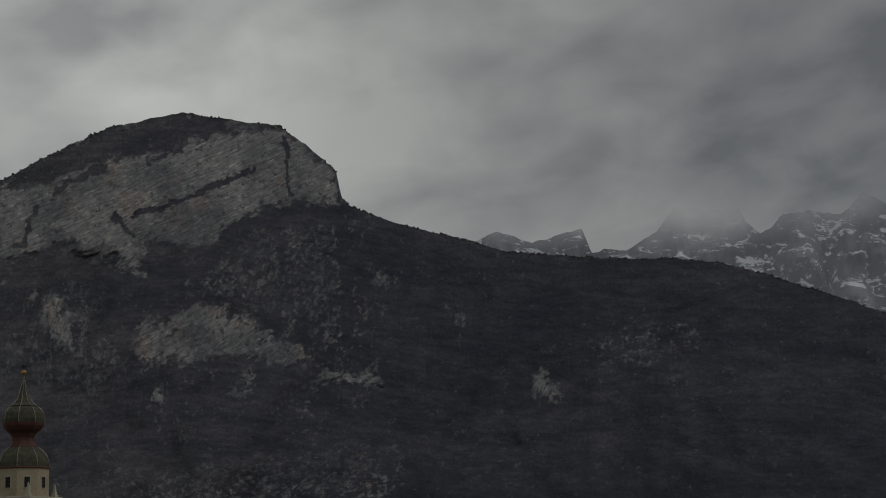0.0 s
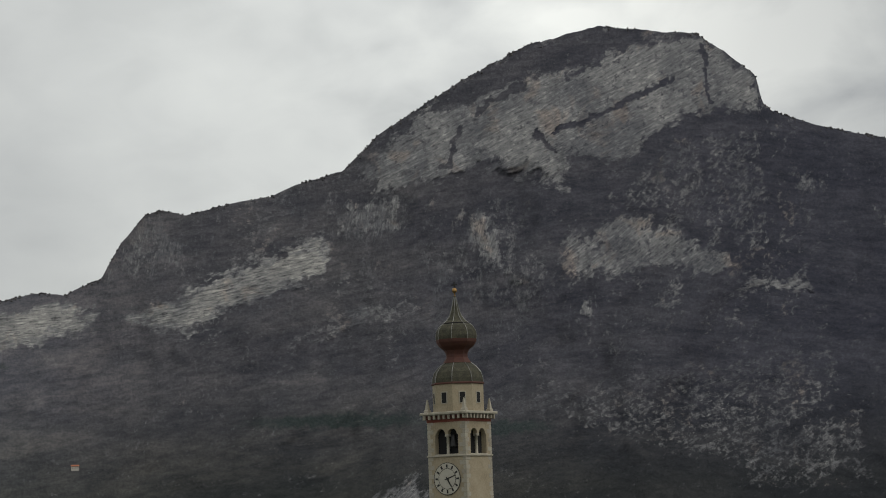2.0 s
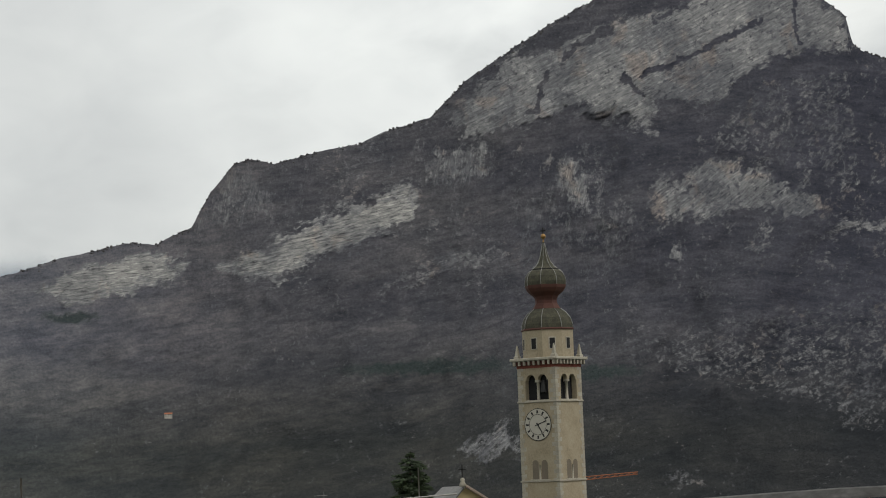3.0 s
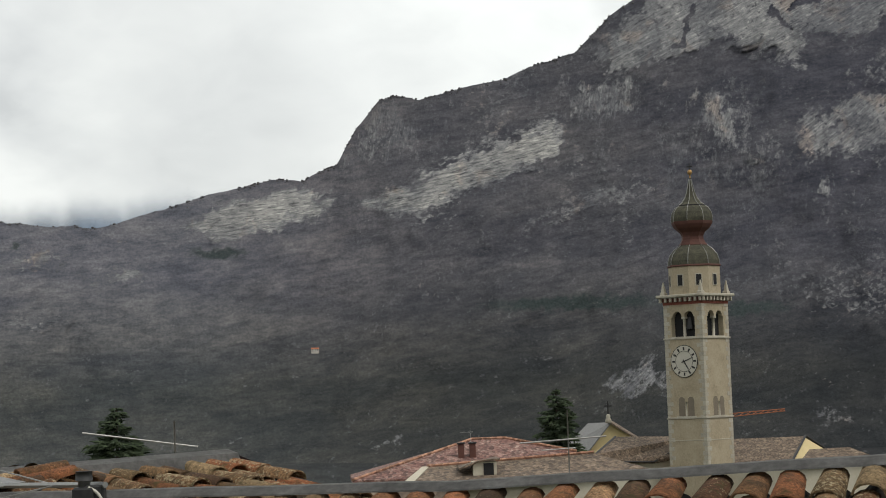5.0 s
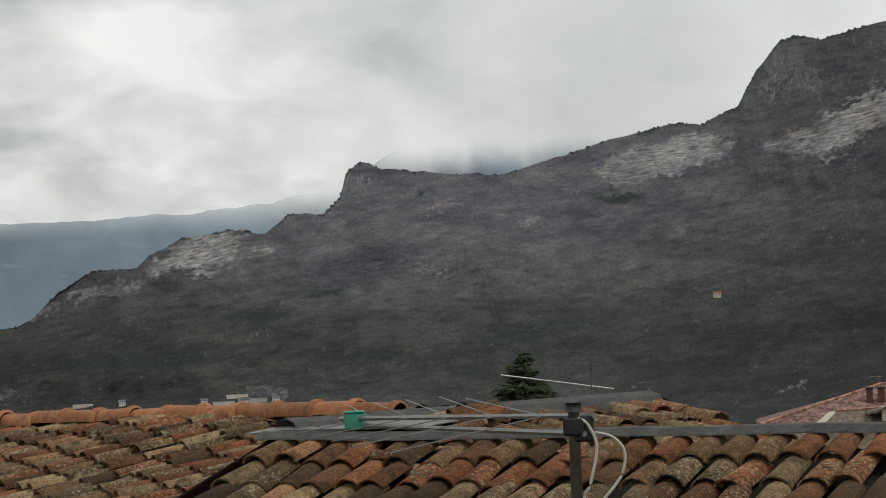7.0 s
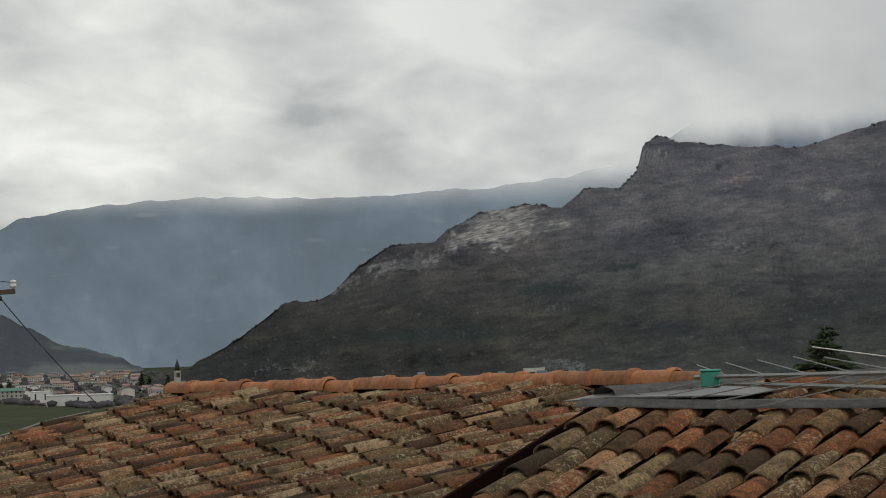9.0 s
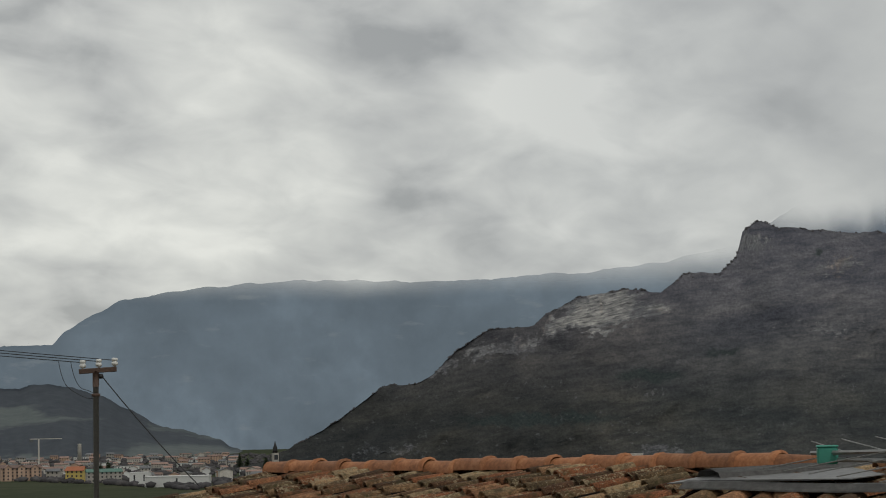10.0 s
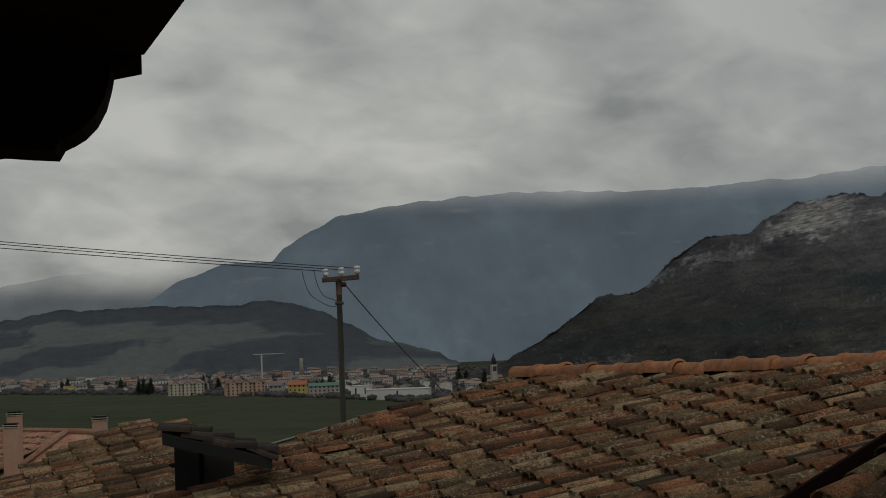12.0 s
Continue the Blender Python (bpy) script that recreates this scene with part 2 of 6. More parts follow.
def make_far(name, tint, low, high, rough_edge, snow=0.0, haze_glow=0.6, fields=False):
    """Far mountains: distance haze put into tint and emission, tops faded to clear as if inside the cloud."""
    m, t, b, add = material(name, 1.0)
    at = place_of(add)
    n = add("ShaderNodeTexNoise", {"Vector": at}, Scale=0.004, Detail=7.0, Roughness=0.62)
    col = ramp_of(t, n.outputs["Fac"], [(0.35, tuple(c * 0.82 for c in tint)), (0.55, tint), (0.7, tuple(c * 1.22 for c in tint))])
    if snow:
        lay = add("ShaderNodeMapping", {"Vector": at}, Rotation=(0.0, 0.35, 0.0), Scale=(0.014, 0.014, 0.06))
        n2 = add("ShaderNodeTexNoise", {"Vector": lay.outputs[0]}, Scale=1.0, Detail=8.0, Roughness=0.7, Distortion=0.8)
        col = mix_of(t, ramp_of(t, n2.outputs["Fac"], [(snow, (0, 0, 0)), (snow + 0.05, (1, 1, 1))]), col, (0.52, 0.54, 0.56))
    if fields:
        lay = add("ShaderNodeMapping", {"Vector": at}, Scale=(0.009, 0.009, 0.03))
        n4 = add("ShaderNodeTexNoise", {"Vector": lay.outputs[0]}, Scale=1.0, Detail=6.0, Roughness=0.6)
        col = mix_of(t, ramp_of(t, n4.outputs["Fac"], [(0.6, (0, 0, 0)), (0.72, (0.35, 0.35, 0.35))]), col, (0.29, 0.32, 0.335))
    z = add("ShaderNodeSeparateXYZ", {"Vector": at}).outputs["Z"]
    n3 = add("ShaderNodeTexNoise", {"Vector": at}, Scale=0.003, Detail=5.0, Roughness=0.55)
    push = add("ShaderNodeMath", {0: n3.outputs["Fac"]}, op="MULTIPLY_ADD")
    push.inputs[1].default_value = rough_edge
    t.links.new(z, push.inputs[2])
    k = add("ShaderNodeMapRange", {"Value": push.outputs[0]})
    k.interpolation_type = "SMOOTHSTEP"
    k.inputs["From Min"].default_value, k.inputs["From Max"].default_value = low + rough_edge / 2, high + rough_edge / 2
    t.links.new(col, b.inputs["Base Color"])
    # emission of the tinted colour stands in for the haze in between
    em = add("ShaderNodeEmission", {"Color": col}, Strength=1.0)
    air = add("ShaderNodeMixShader", {1: b.outputs[0], 2: em.outputs[0]}, Fac=haze_glow)
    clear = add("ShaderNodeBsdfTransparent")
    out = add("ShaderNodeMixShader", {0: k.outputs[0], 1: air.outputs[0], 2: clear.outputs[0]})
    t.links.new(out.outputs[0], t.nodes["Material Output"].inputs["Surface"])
    return m


M_TILE = make_tile()
M_SLOPE = make_slope()
# near-black carries the shade of the gaps between cover tiles
M_UNDER = surface("shade_black_under_tiles", [(0.010, 0.008, 0.007), (0.03, 0.02, 0.014)], 6, 0.95)
M_RIDGE = surface("orange_ridge_clay", [(0.16, 0.062, 0.026), (0.29, 0.115, 0.045), (0.40, 0.185, 0.085)], 7, 0.8, random=0.22)
M_ZINC = surface("weathered_zinc", [(0.085, 0.082, 0.077), (0.145, 0.141, 0.134), (0.23, 0.225, 0.215)], 3.5, 0.55, 0.2, fine=18)
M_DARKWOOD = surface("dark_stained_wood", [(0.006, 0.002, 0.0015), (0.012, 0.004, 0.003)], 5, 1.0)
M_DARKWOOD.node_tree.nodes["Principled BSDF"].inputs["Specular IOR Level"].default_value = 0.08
M_GRASS = surface("winter_meadow", [(0.026, 0.034, 0.018), (0.044, 0.053, 0.028), (0.068, 0.068, 0.042)], 0.012, 1.0, fine=0.08)
M_GRASS.node_tree.nodes["Principled BSDF"].inputs["Specular IOR Level"].default_value = 0.05
M_BUSH = surface("bare_wood_crowns", [(0.035, 0.034, 0.037), (0.06, 0.056, 0.058), (0.08, 0.075, 0.07)], 0.02, 0.95, fine=0.4, random=0.3)


# ---- building helpers
def mesh_of(name, verts, faces, mat=None, smooth=False):
    me = bpy.data.meshes.new(name)
    me.from_pydata([tuple(v) for v in verts], [], faces)
    me.update()
    if mat:
        me.materials.append(mat)
    if smooth:
        me.polygons.foreach_set("use_smooth", [True] * len(me.polygons))
    return me


def grid_mesh(name, xyz, mat, smooth=True, gone=None):
    """A mesh from an array rows x columns x 3, without the corners that are gone."""
    r, c = xyz.shape[:2]
    i = np.arange(r * c).reshape(r, c)
    quads = np.stack([i[:-1, :-1], i[1:, :-1], i[1:, 1:], i[:-1, 1:]], -1).reshape(-1, 4)
    if gone is not None:
        quads = quads[~gone.reshape(-1)[quads].any(1)]
    me = bpy.data.meshes.new(name)
    me.vertices.add(r * c)
    me.vertices.foreach_set("co", xyz.reshape(-1).astype(np.float32))
    me.loops.add(quads.size)
    me.loops.foreach_set("vertex_index", quads.reshape(-1).astype(np.int32))
    me.polygons.add(len(quads))
    me.polygons.foreach_set("loop_start", np.arange(0, quads.size, 4, dtype=np.int32))
    me.polygons.foreach_set("use_smooth", np.full(len(quads), smooth))
    me.update(calc_edges=True)
    me.materials.append(mat)
    return me


def many(name, verts, faces, moves, mat):
    """One mesh of many copies of a small shape; moves: n x 4 x 4."""
    v = np.array(verts, float)
    f = np.array(faces, int)
    allv = np.einsum("nij,vj->nvi", moves[:, :3, :3], v) + moves[:, None, :3, 3]
    allf = f[None] + (np.arange(len(moves)) * len(v))[:, None, None]
    k = f.shape[1]
    allf = allf.reshape(-1, k)
    me = bpy.data.meshes.new(name)
    me.vertices.add(allv.shape[0] * allv.shape[1])
    me.vertices.foreach_set("co", allv.reshape(-1).astype(np.float32))
    me.loops.add(allf.size)
    me.loops.foreach_set("vertex_index", allf.reshape(-1).astype(np.int32))
    me.polygons.add(len(allf))
    me.polygons.foreach_set("loop_start", np.arange(0, allf.size, k, dtype=np.int32))
    me.update(calc_edges=True)
    me.materials.append(mat)
    return me


def part(name, data, material_, parent, label="", m=None):
    """One mesh object under a thing or a part; data: a bmesh or a mesh."""
    if isinstance(data, bmesh.types.BMesh):
        me = bpy.data.meshes.new(name)
        data.to_mesh(me)
        data.free()
    else:
        me = data
    if material_ and not me.materials:
        me.materials.append(material_)
    ob = new(name, me)
    ob.parent = parent
    if m is not None:
        ob.matrix_basis = m
    return tagged(ob, label)


def thing(name, label, category, m=None, group="", kind="", data=None):
    ob = new(name, data)
    if m is not None:
        ob.matrix_basis = m
    return tagged(ob, label, category, group, kind)


def box(x0, x1, y0, y1, z0, z1, bevel=0.0, bm=None):
    bm = bm or bmesh.new()
    made = bmesh.ops.create_cube(bm, size=1.0, matrix=Matrix.Translation(((x0 + x1) / 2, (y0 + y1) / 2, (z0 + z1) / 2)) @ Matrix.Diagonal((x1 - x0, y1 - y0, z1 - z0, 1)))
    if bevel:
        edges = {e for v in made["verts"] for e in v.link_edges}
        bmesh.ops.bevel(bm, geom=list(edges), offset=bevel, segments=1, affect="EDGES")
    return bm


def tube(points, r, sides=8, bm=None, r2=None, cap=True):
    """A round bar through points, from radius r to r2."""
    bm = bm or bmesh.new()
    pts = [Vector(p) for p in points]
    r2 = r if r2 is None else r2
    rings = []
    for i, p in enumerate(pts):
        d = (pts[min(i + 1, len(pts) - 1)] - pts[max(i - 1, 0)]).normalized()
        side = d.orthogonal().normalized() if abs(d.z) > 0.9 else d.cross(Vector((0, 0, 1))).normalized()
        up = side.cross(d)
        q = r + (r2 - r) * i / max(1, len(pts) - 1)
        rings.append([bm.verts.new(p + (side * math.cos(a) + up * math.sin(a)) * q) for a in [2 * math.pi * k / sides for k in range(sides)]])
    for a, b in zip(rings, rings[1:]):
        for k in range(sides):
            bm.faces.new((a[k], a[(k + 1) % sides], b[(k + 1) % sides], b[k])).smooth = sides > 6
    if cap:
        bm.faces.new(rings[0]), bm.faces.new(rings[-1][::-1])
    return bm


def lathe(profile, sides=24, bm=None, flat=False):
    """Turn (radius, height) pairs round the z axis."""
    bm = bm or bmesh.new()
    rings = [[bm.verts.new((r * math.cos(2 * math.pi * (k + 0.5) / sides), r * math.sin(2 * math.pi * (k + 0.5) / sides), z)) for k in range(sides)] for r, z in profile]
    for a, b in zip(rings, rings[1:]):
        for k in range(sides):
            bm.faces.new((a[k], a[(k + 1) % sides], b[(k + 1) % sides], b[k])).smooth = not flat
    bm.faces.new(rings[0][::-1]), bm.faces.new(rings[-1])
    return bm


def lattice(x, y, seed):
    h = np.sin(x * 127.1 + y * 311.7 + seed * 74.7) * 43758.5453
    return h - np.floor(h)


def value_noise(x, y, seed=0):
    xi, yi = np.floor(x), np.floor(y)
    u, v = x - xi, y - yi
    u, v = u * u * (3 - 2 * u), v * v * (3 - 2 * v)
    a, b = lattice(xi, yi, seed), lattice(xi + 1, yi, seed)
    c, d = lattice(xi, yi + 1, seed), lattice(xi + 1, yi + 1, seed)
    return (a + (b - a) * u) * (1 - v) + (c + (d - c) * u) * v - 0.5


def fbm(x, y, seed=0, octaves=5, gain=0.5):
    total, amp = 0, 1.0
    for k in range(octaves):
        total = total + amp * value_noise(x * 2 ** k + 17.3 * k, y * 2 ** k - 9.1 * k, seed + k)
        amp *= gain
    return total


# ---- ground: one sheet from the village terrace down to the valley floor and on to the horizon
PLAIN = EYE - 36.0


def ground_height(r):
    s = np.clip((r - 130) / 560, 0, 1)
    return 0 + (PLAIN - 0) * s * s * (3 - 2 * s)


def make_ground():
    az = np.radians(np.arange(-180, 181, 3.0))
    r = np.concatenate([[0.5], np.geomspace(4, 4900, 90)])
    rr, aa = np.meshgrid(r, az, indexing="ij")
    xyz = np.stack([-rr * np.sin(aa), rr * np.cos(aa), ground_height(rr)], -1)
    tagged(new("ground", grid_mesh("ground", xyz, M_GRASS)), "dull green winter meadow on the valley floor", "ground", kind="structure")


make_ground()

# ---- the limestone massif: bearing and height of its crest, from the snowy pass to the valley mouth
CREST_EAST = [(-60, 3.5), (-42, 4.6), (-32.1, 7.09), (-30.4, 7.74), (-29.2, 8.17), (-27.9, 8.57), (-26.6, 8.77), (-24.5, 8.84), (-22.9, 8.99), (-22, 9.09), (-20.5, 9.51), (-18.9, 9.92), (-17.7, 10.38), (-17.44, 10.63), (-17.3, 11.35), (-16.46, 12.09), (-15.7, 12.6), (-14.3, 12.75), (-13.05, 12.94), (-12, 12.71), (-11, 12.47), (-9.3, 11.66), (-8.18, 11.0), (-7.55, 10.61), (-6.91, 10.22), (-5.9, 9.28), (-4.62, 8.95), (-4.0, 8.66), (-2.77, 8.45), (-1.62, 8.16)]
CREST_WEST = [(-0.9, 8.31), (-0.45, 8.18), (0.16, 7.45), (0.72, 6.5), (1.4, 6.22), (1.65, 6.08), (2.42, 6.13), (3.67, 5.88), (4.91, 5.58), (6.16, 5.2), (7.39, 4.91), (7.85, 5.0), (8.76, 5.01), (9.83, 5.16), (10.36, 5.18), (10.93, 5.42), (11.38, 5.2), (11.5, 4.75), (11.6, 4.46), (12.03, 4.05), (13, 4.06), (13.63, 3.56), (14.61, 3.68), (15.92, 3.47), (16.7, 3.07), (17.1, 2.73), (18.25, 2.68), (19.19, 2.12), (19.82, 1.5), (20.29, 1.25), (21.2, 1.18), (22.4, 0.3), (23.4, -0.25), (24.5, -0.8), (26.5, -1.2)]
# rock faces: how bare, dip of their beds, outline as (bearing, height angle)
SUMMIT_ROCKS = [
    (0.63, 25, [(-6.18, 9.36), (-7.78, 10.60), (-9.36, 11.16), (-10.95, 11.70), (-12.99, 11.90), (-14.12, 12.45), (-15.84, 12.57), (-16.73, 11.83), (-17.39, 11.26), (-17.44, 10.42), (-15.56, 10.46), (-14.29, 9.92), (-13.32, 9.21), (-12.09, 9.58), (-11.90, 8.74), (-9.91, 9.37), (-6.77, 8.57)]),
    (0.46, 40, [(-14.92, 10.04), (-17.09, 10.21), (-17.61, 8.65), (-17.49, 6.68), (-15.85, 7.38), (-13.87, 7.95), (-13.61, 8.89)]),
    (0.60, 60, [(-17.06, 9.75), (-17.67, 9.64), (-17.32, 8.98)]),
    (0.56, 60, [(-18.22, 8.69), (-18.82, 8.50), (-18.49, 8.06)]),
    (0.52, 70, [(-20.28, 7.64), (-20.79, 7.38), (-20.54, 6.94)]),
    (0.55, 15, [(-10.36, 9.12), (-11.90, 8.74), (-12.04, 8.51), (-10.81, 8.79)])]
MIDDLE_ROCKS = [
    (0.56, 80, [(-5.65, 7.54), (-5.99, 8.29), (-7.39, 8.55), (-7.65, 7.47), (-6.72, 7.35)]),
    (0.58, 75, [(-9.07, 8.10), (-10.00, 7.99), (-10.53, 6.12), (-9.48, 6.78)]),
    (0.46, 75, [(-7.79, 7.00), (-9.03, 7.10), (-11.14, 5.78), (-10.64, 5.12), (-8.22, 6.14)]),
    (0.58, 35, [(-11.66, 7.14), (-13.86, 7.80), (-16.41, 6.59), (-16.38, 6.05), (-15.16, 6.20), (-13.79, 6.34), (-11.93, 6.21)]),
    (0.56, 15, [(-16.53, 6.04), (-18.36, 5.94), (-18.48, 5.55), (-16.81, 5.57)]),
    (0.55, 80, [(-12.03, 5.13), (-12.59, 5.64), (-12.65, 5.17)])]
LOWER_ROCKS = [
    (0.46, 18, [(-12.56, 3.42), (-18.84, 4.01), (-19.23, 3.08), (-18.11, 2.08), (-16.54, 0.95), (-13.54, 1.69), (-11.28, 2.41)]),
    (0.47, 30, [(-16.27, 1.56), (-19.63, 2.30), (-19.66, 0.50), (-16.50, 0.35)]),
    (0.43, 12, [(-9.31, 2.80), (-11.49, 3.47), (-13.41, 2.16), (-10.97, 2.27)]),
    (0.52, 78, [(0.13, 7.40), (-0.49, 8.21), (-1.53, 7.51), (-1.74, 6.90), (0.59, 6.50)]),
    (0.70, 11, [(0.32, 5.29), (-3.49, 7.00), (-5.18, 7.33), (-5.47, 6.63), (-3.45, 5.78), (-1.32, 4.94)]),
    (0.55, 12, [(-4.03, 4.62), (-6.35, 5.52), (-7.89, 5.62), (-7.57, 5.35), (-6.03, 5.08), (-4.48, 4.53)])]
SCREE_ROCKS = [
    (0.70, 7, [(4.92, 4.95), (3.45, 5.67), (1.60, 5.93), (0.69, 5.60), (0.86, 5.14), (3.17, 4.75), (3.79, 4.46)]),
    (0.43, 5, [(9.80, 4.15), (8.17, 4.19), (7.88, 3.66), (9.81, 3.70)]),
    (0.55, 40, [(-6.33, 0.29), (-7.73, 1.00), (-8.00, 0.08), (-6.78, -0.03)]),
    (0.50, 30, [(0.30, -1.15), (-0.78, -0.89), (-0.61, -1.34)]),
    (0.50, 70, [(-0.60, 2.79), (-1.08, 3.24), (-1.22, 2.77)]),
    (0.48, 70, [(-1.68, 2.91), (-1.93, 3.36), (-1.99, 2.82)]),
    (0.50, 20, [(-11.56, -0.81), (-12.76, -0.55), (-12.89, -1.00)]),
    (0.52, 8, [(7.44, 3.49), (6.23, 3.69), (6.09, 3.53), (7.29, 3.34)])]
WEST_ROCKS = [
    (0.70, 11, [(16.95, 2.55), (16.62, 3.08), (15.69, 3.51), (14.61, 3.71), (13.40, 3.13), (15.10, 2.57), (16.65, 2.31)]),
    (0.56, 15, [(18.96, 2.07), (18.18, 2.43), (16.95, 2.47), (17.11, 2.17), (18.65, 1.99)]),
    (0.55, 25, [(20.04, 1.49), (19.11, 1.92), (19.12, 1.69), (19.74, 1.40)]),
    (0.62, 75, [(11.59, 4.53), (11.41, 5.28), (10.59, 4.72), (11.06, 4.51)]),
    (0.57, 5, [(9.94, 3.93), (8.94, 4.35), (7.89, 4.23), (8.65, 3.88)]),
    (0.55, 8, [(7.46, 3.61), (6.26, 3.79), (6.27, 3.61)]),
    (0.50, 5, [(10.67, 2.58), (8.54, 2.81), (7.51, 2.25), (10.52, 2.35)]),
    (0.45, 20, [(14.70, 0.61), (13.62, 0.92), (13.62, 0.77)])]
# dry-stone terraces and pale meadows at the foot
TERRACES = [
    (0.52, 3, [(21.94, -0.63), (21.40, -0.40), (20.25, -0.41), (20.07, -0.72)]),
    (0.54, 3, [(14.76, -0.79), (14.37, -0.59), (13.16, -0.56), (13.09, -0.86)]),
    (0.52, 3, [(14.55, -0.70), (13.26, -0.53), (12.97, -0.84), (14.33, -1.01)])]
EAST_ROCKS = [
    (0.43, 10, [(-24.12, 6.67), (-26.29, 7.21), (-27.18, 6.73), (-26.52, 5.38), (-24.41, 6.05)]),
    (0.56, 60, [(-22.55, 5.33), (-22.87, 5.86), (-23.46, 5.15), (-23.22, 4.86)]),
    (0.40, 10, [(-26.63, 8.12), (-28.16, 8.36), (-28.91, 8.03)])]
# ramps and cracks filled with trees: half width, line
WOODED_RAMPS = [
    (0.30, [(-9.21, 11.27), (-10.97, 12.08), (-12.55, 12.46), (-13.89, 12.57)]),
    (0.08, [(-11.66, 10.21), (-12.45, 10.40), (-13.24, 10.71), (-14.99, 11.41)]),
    (0.28, [(-7.70, 8.57), (-9.88, 8.83), (-12.02, 8.12), (-13.61, 8.81), (-14.75, 9.86), (-15.85, 10.21), (-17.55, 10.10)]),
    (0.20, [(-17.47, 10.11), (-17.53, 8.66), (-17.64, 6.67)]),
    (0.10, [(-9.17, 10.32), (-8.66, 9.27)]),
    (0.12, [(-10.94, 11.47), (-9.66, 10.84)]),
    (0.10, [(-15.40, 10.32), (-15.92, 8.76), (-15.69, 7.39)]),
    (0.09, [(-11.63, 9.60), (-11.19, 10.23)]),
    (0.07, [(-15.82, 12.27), (-16.04, 10.73)])]


def edge_distance(a, e, p, q):
    """Distance of the points a, e from the stretch p to q."""
    dx, dy = q[0] - p[0], q[1] - p[1]
    k = np.clip(((a - p[0]) * dx + (e - p[1]) * dy) / (dx * dx + dy * dy + 1e-9), 0, 1)
    return np.hypot(a - p[0] - k * dx, e - p[1] - k * dy)


def depth_inside(a, e, outline):
    """How deep the points lie inside an outline; negative outside."""
    far = np.full(a.shape, 1e9)
    odd = np.zeros(a.shape, bool)
    for p, q in zip(outline, outline[1:] + outline[:1]):
        far = np.minimum(far, edge_distance(a, e, p, q))
        if p[1] != q[1]:
            odd ^= ((p[1] > e) != (q[1] > e)) & (a < (q[0] - p[0]) * (e - p[1]) / (q[1] - p[1]) + p[0])
    return np.where(odd, far, -far)


def make_massif():
    crest = np.array(CREST_EAST + CREST_WEST)
    az = np.concatenate([np.arange(-60, -34, 0.4), np.arange(-34, 26.5, 0.052)])
    top = np.interp(az, crest[:, 0], crest[:, 1])
    top = top + 0.05 * fbm(az * 3.1, az * 0 + 2.2, 3, 5, 0.6)
    r_top = np.interp(az, [-60, -20, -12, 0, 12, 24, 27], [2300, 3400, 3200, 3000, 2600, 2150, 2100])
    r_foot = np.interp(az, [-60, -20, 0, 12, 24, 27], [1300, 1200, 1250, 1500, 1950, 2050])
    foot = np.degrees(np.arctan2(PLAIN - 4 - EYE, r_foot))
    rows = 380
    v = np.linspace(0, 1, rows)[:, None]
    el = top[None] + (np.minimum(foot, top - 0.15) - top)[None] * v
    aa = np.broadcast_to(az[None], el.shape)
    wa = aa + 0.22 * fbm(aa * 2.4, el * 2.4, 11, 4) + 0.14 * fbm(aa * 7, el * 7, 15, 3)
    we = el + 0.18 * fbm(aa * 2.4, el * 2.8, 21, 4) + 0.13 * fbm(aa * 8, el * 8, 25, 3)
    # thin soil on the high shoulders lets small rocks through
    rock = 0.31 + 0.07 * np.clip((el - 3) / 2, 0, 1) * np.clip((aa + 19) / 2, 0, 1) * np.clip((2 - aa) / 3, 0, 1) + 0.05 * fbm(aa * 0.9, el * 0.9, 37, 3) + 0.22 * np.clip((el - 4.2) / 1.5, 0, 1) * np.clip((aa + 21) / 3, 0, 1) * np.clip((0 - aa) / 3, 0, 1) * fbm(aa * 2.6 + 0.8 * el, el * 0.8, 39, 4, 0.6)
    dip = np.full(el.shape, 12.0)
    nearest = np.full(el.shape, -1.2)
    for bare, bed, outline in SUMMIT_ROCKS + MIDDLE_ROCKS + LOWER_ROCKS + SCREE_ROCKS + WEST_ROCKS + EAST_ROCKS + TERRACES:
        q = math.radians(bed)
        d = depth_inside(wa, we, outline)
        d = d + 0.34 * fbm((-wa * math.cos(q) + we * math.sin(q)) * 1.5, (wa * math.sin(q) + we * math.cos(q)) * 6.5, 31, 3, 0.6)
        rock = np.maximum(rock, 0.3 + (bare - 0.3 + 0.05 * min(1.0, max(0.0, (bare - 0.47) / 0.1))) * np.clip((d + 0.14) / 0.30, 0, 1))
        dip = np.where(d > nearest, bed, dip)
        nearest = np.maximum(nearest, d)
    for half, line in WOODED_RAMPS:
        d = np.min([edge_distance(wa, we, p, q) for p, q in zip(line, line[1:])], axis=0)
        rock = 0.3 + (rock - 0.3) * np.clip((d - 0.65 * half) / (0.35 * half), 0.05, 1)
    # metres along and across the beds on the face of the flank
    c, s = np.cos(np.radians(dip)), np.sin(np.radians(dip))
    along, across = 55 * (-aa * c + el * s), 55 * (aa * s + el * c)
    # the flank lies back evenly under the mean line of the crest
    mean_top = np.convolve(np.pad(top, 40, mode="edge"), np.hanning(81) / np.hanning(81).sum(), mode="valid") + 0.5
    run = np.clip((mean_top[None] - el) / (mean_top - foot)[None], 0, 1)
    r = r_top[None] + (r_foot - r_top)[None] * run ** 0.9
    fade = np.sin(np.pi * np.clip(v, 0, 1)) ** 0.5
    gully = 1 - 2 * np.abs(fbm(aa * 0.42 + 0.25 * el, el * 0.32 - 0.12 * aa, 41, 4, 0.45))
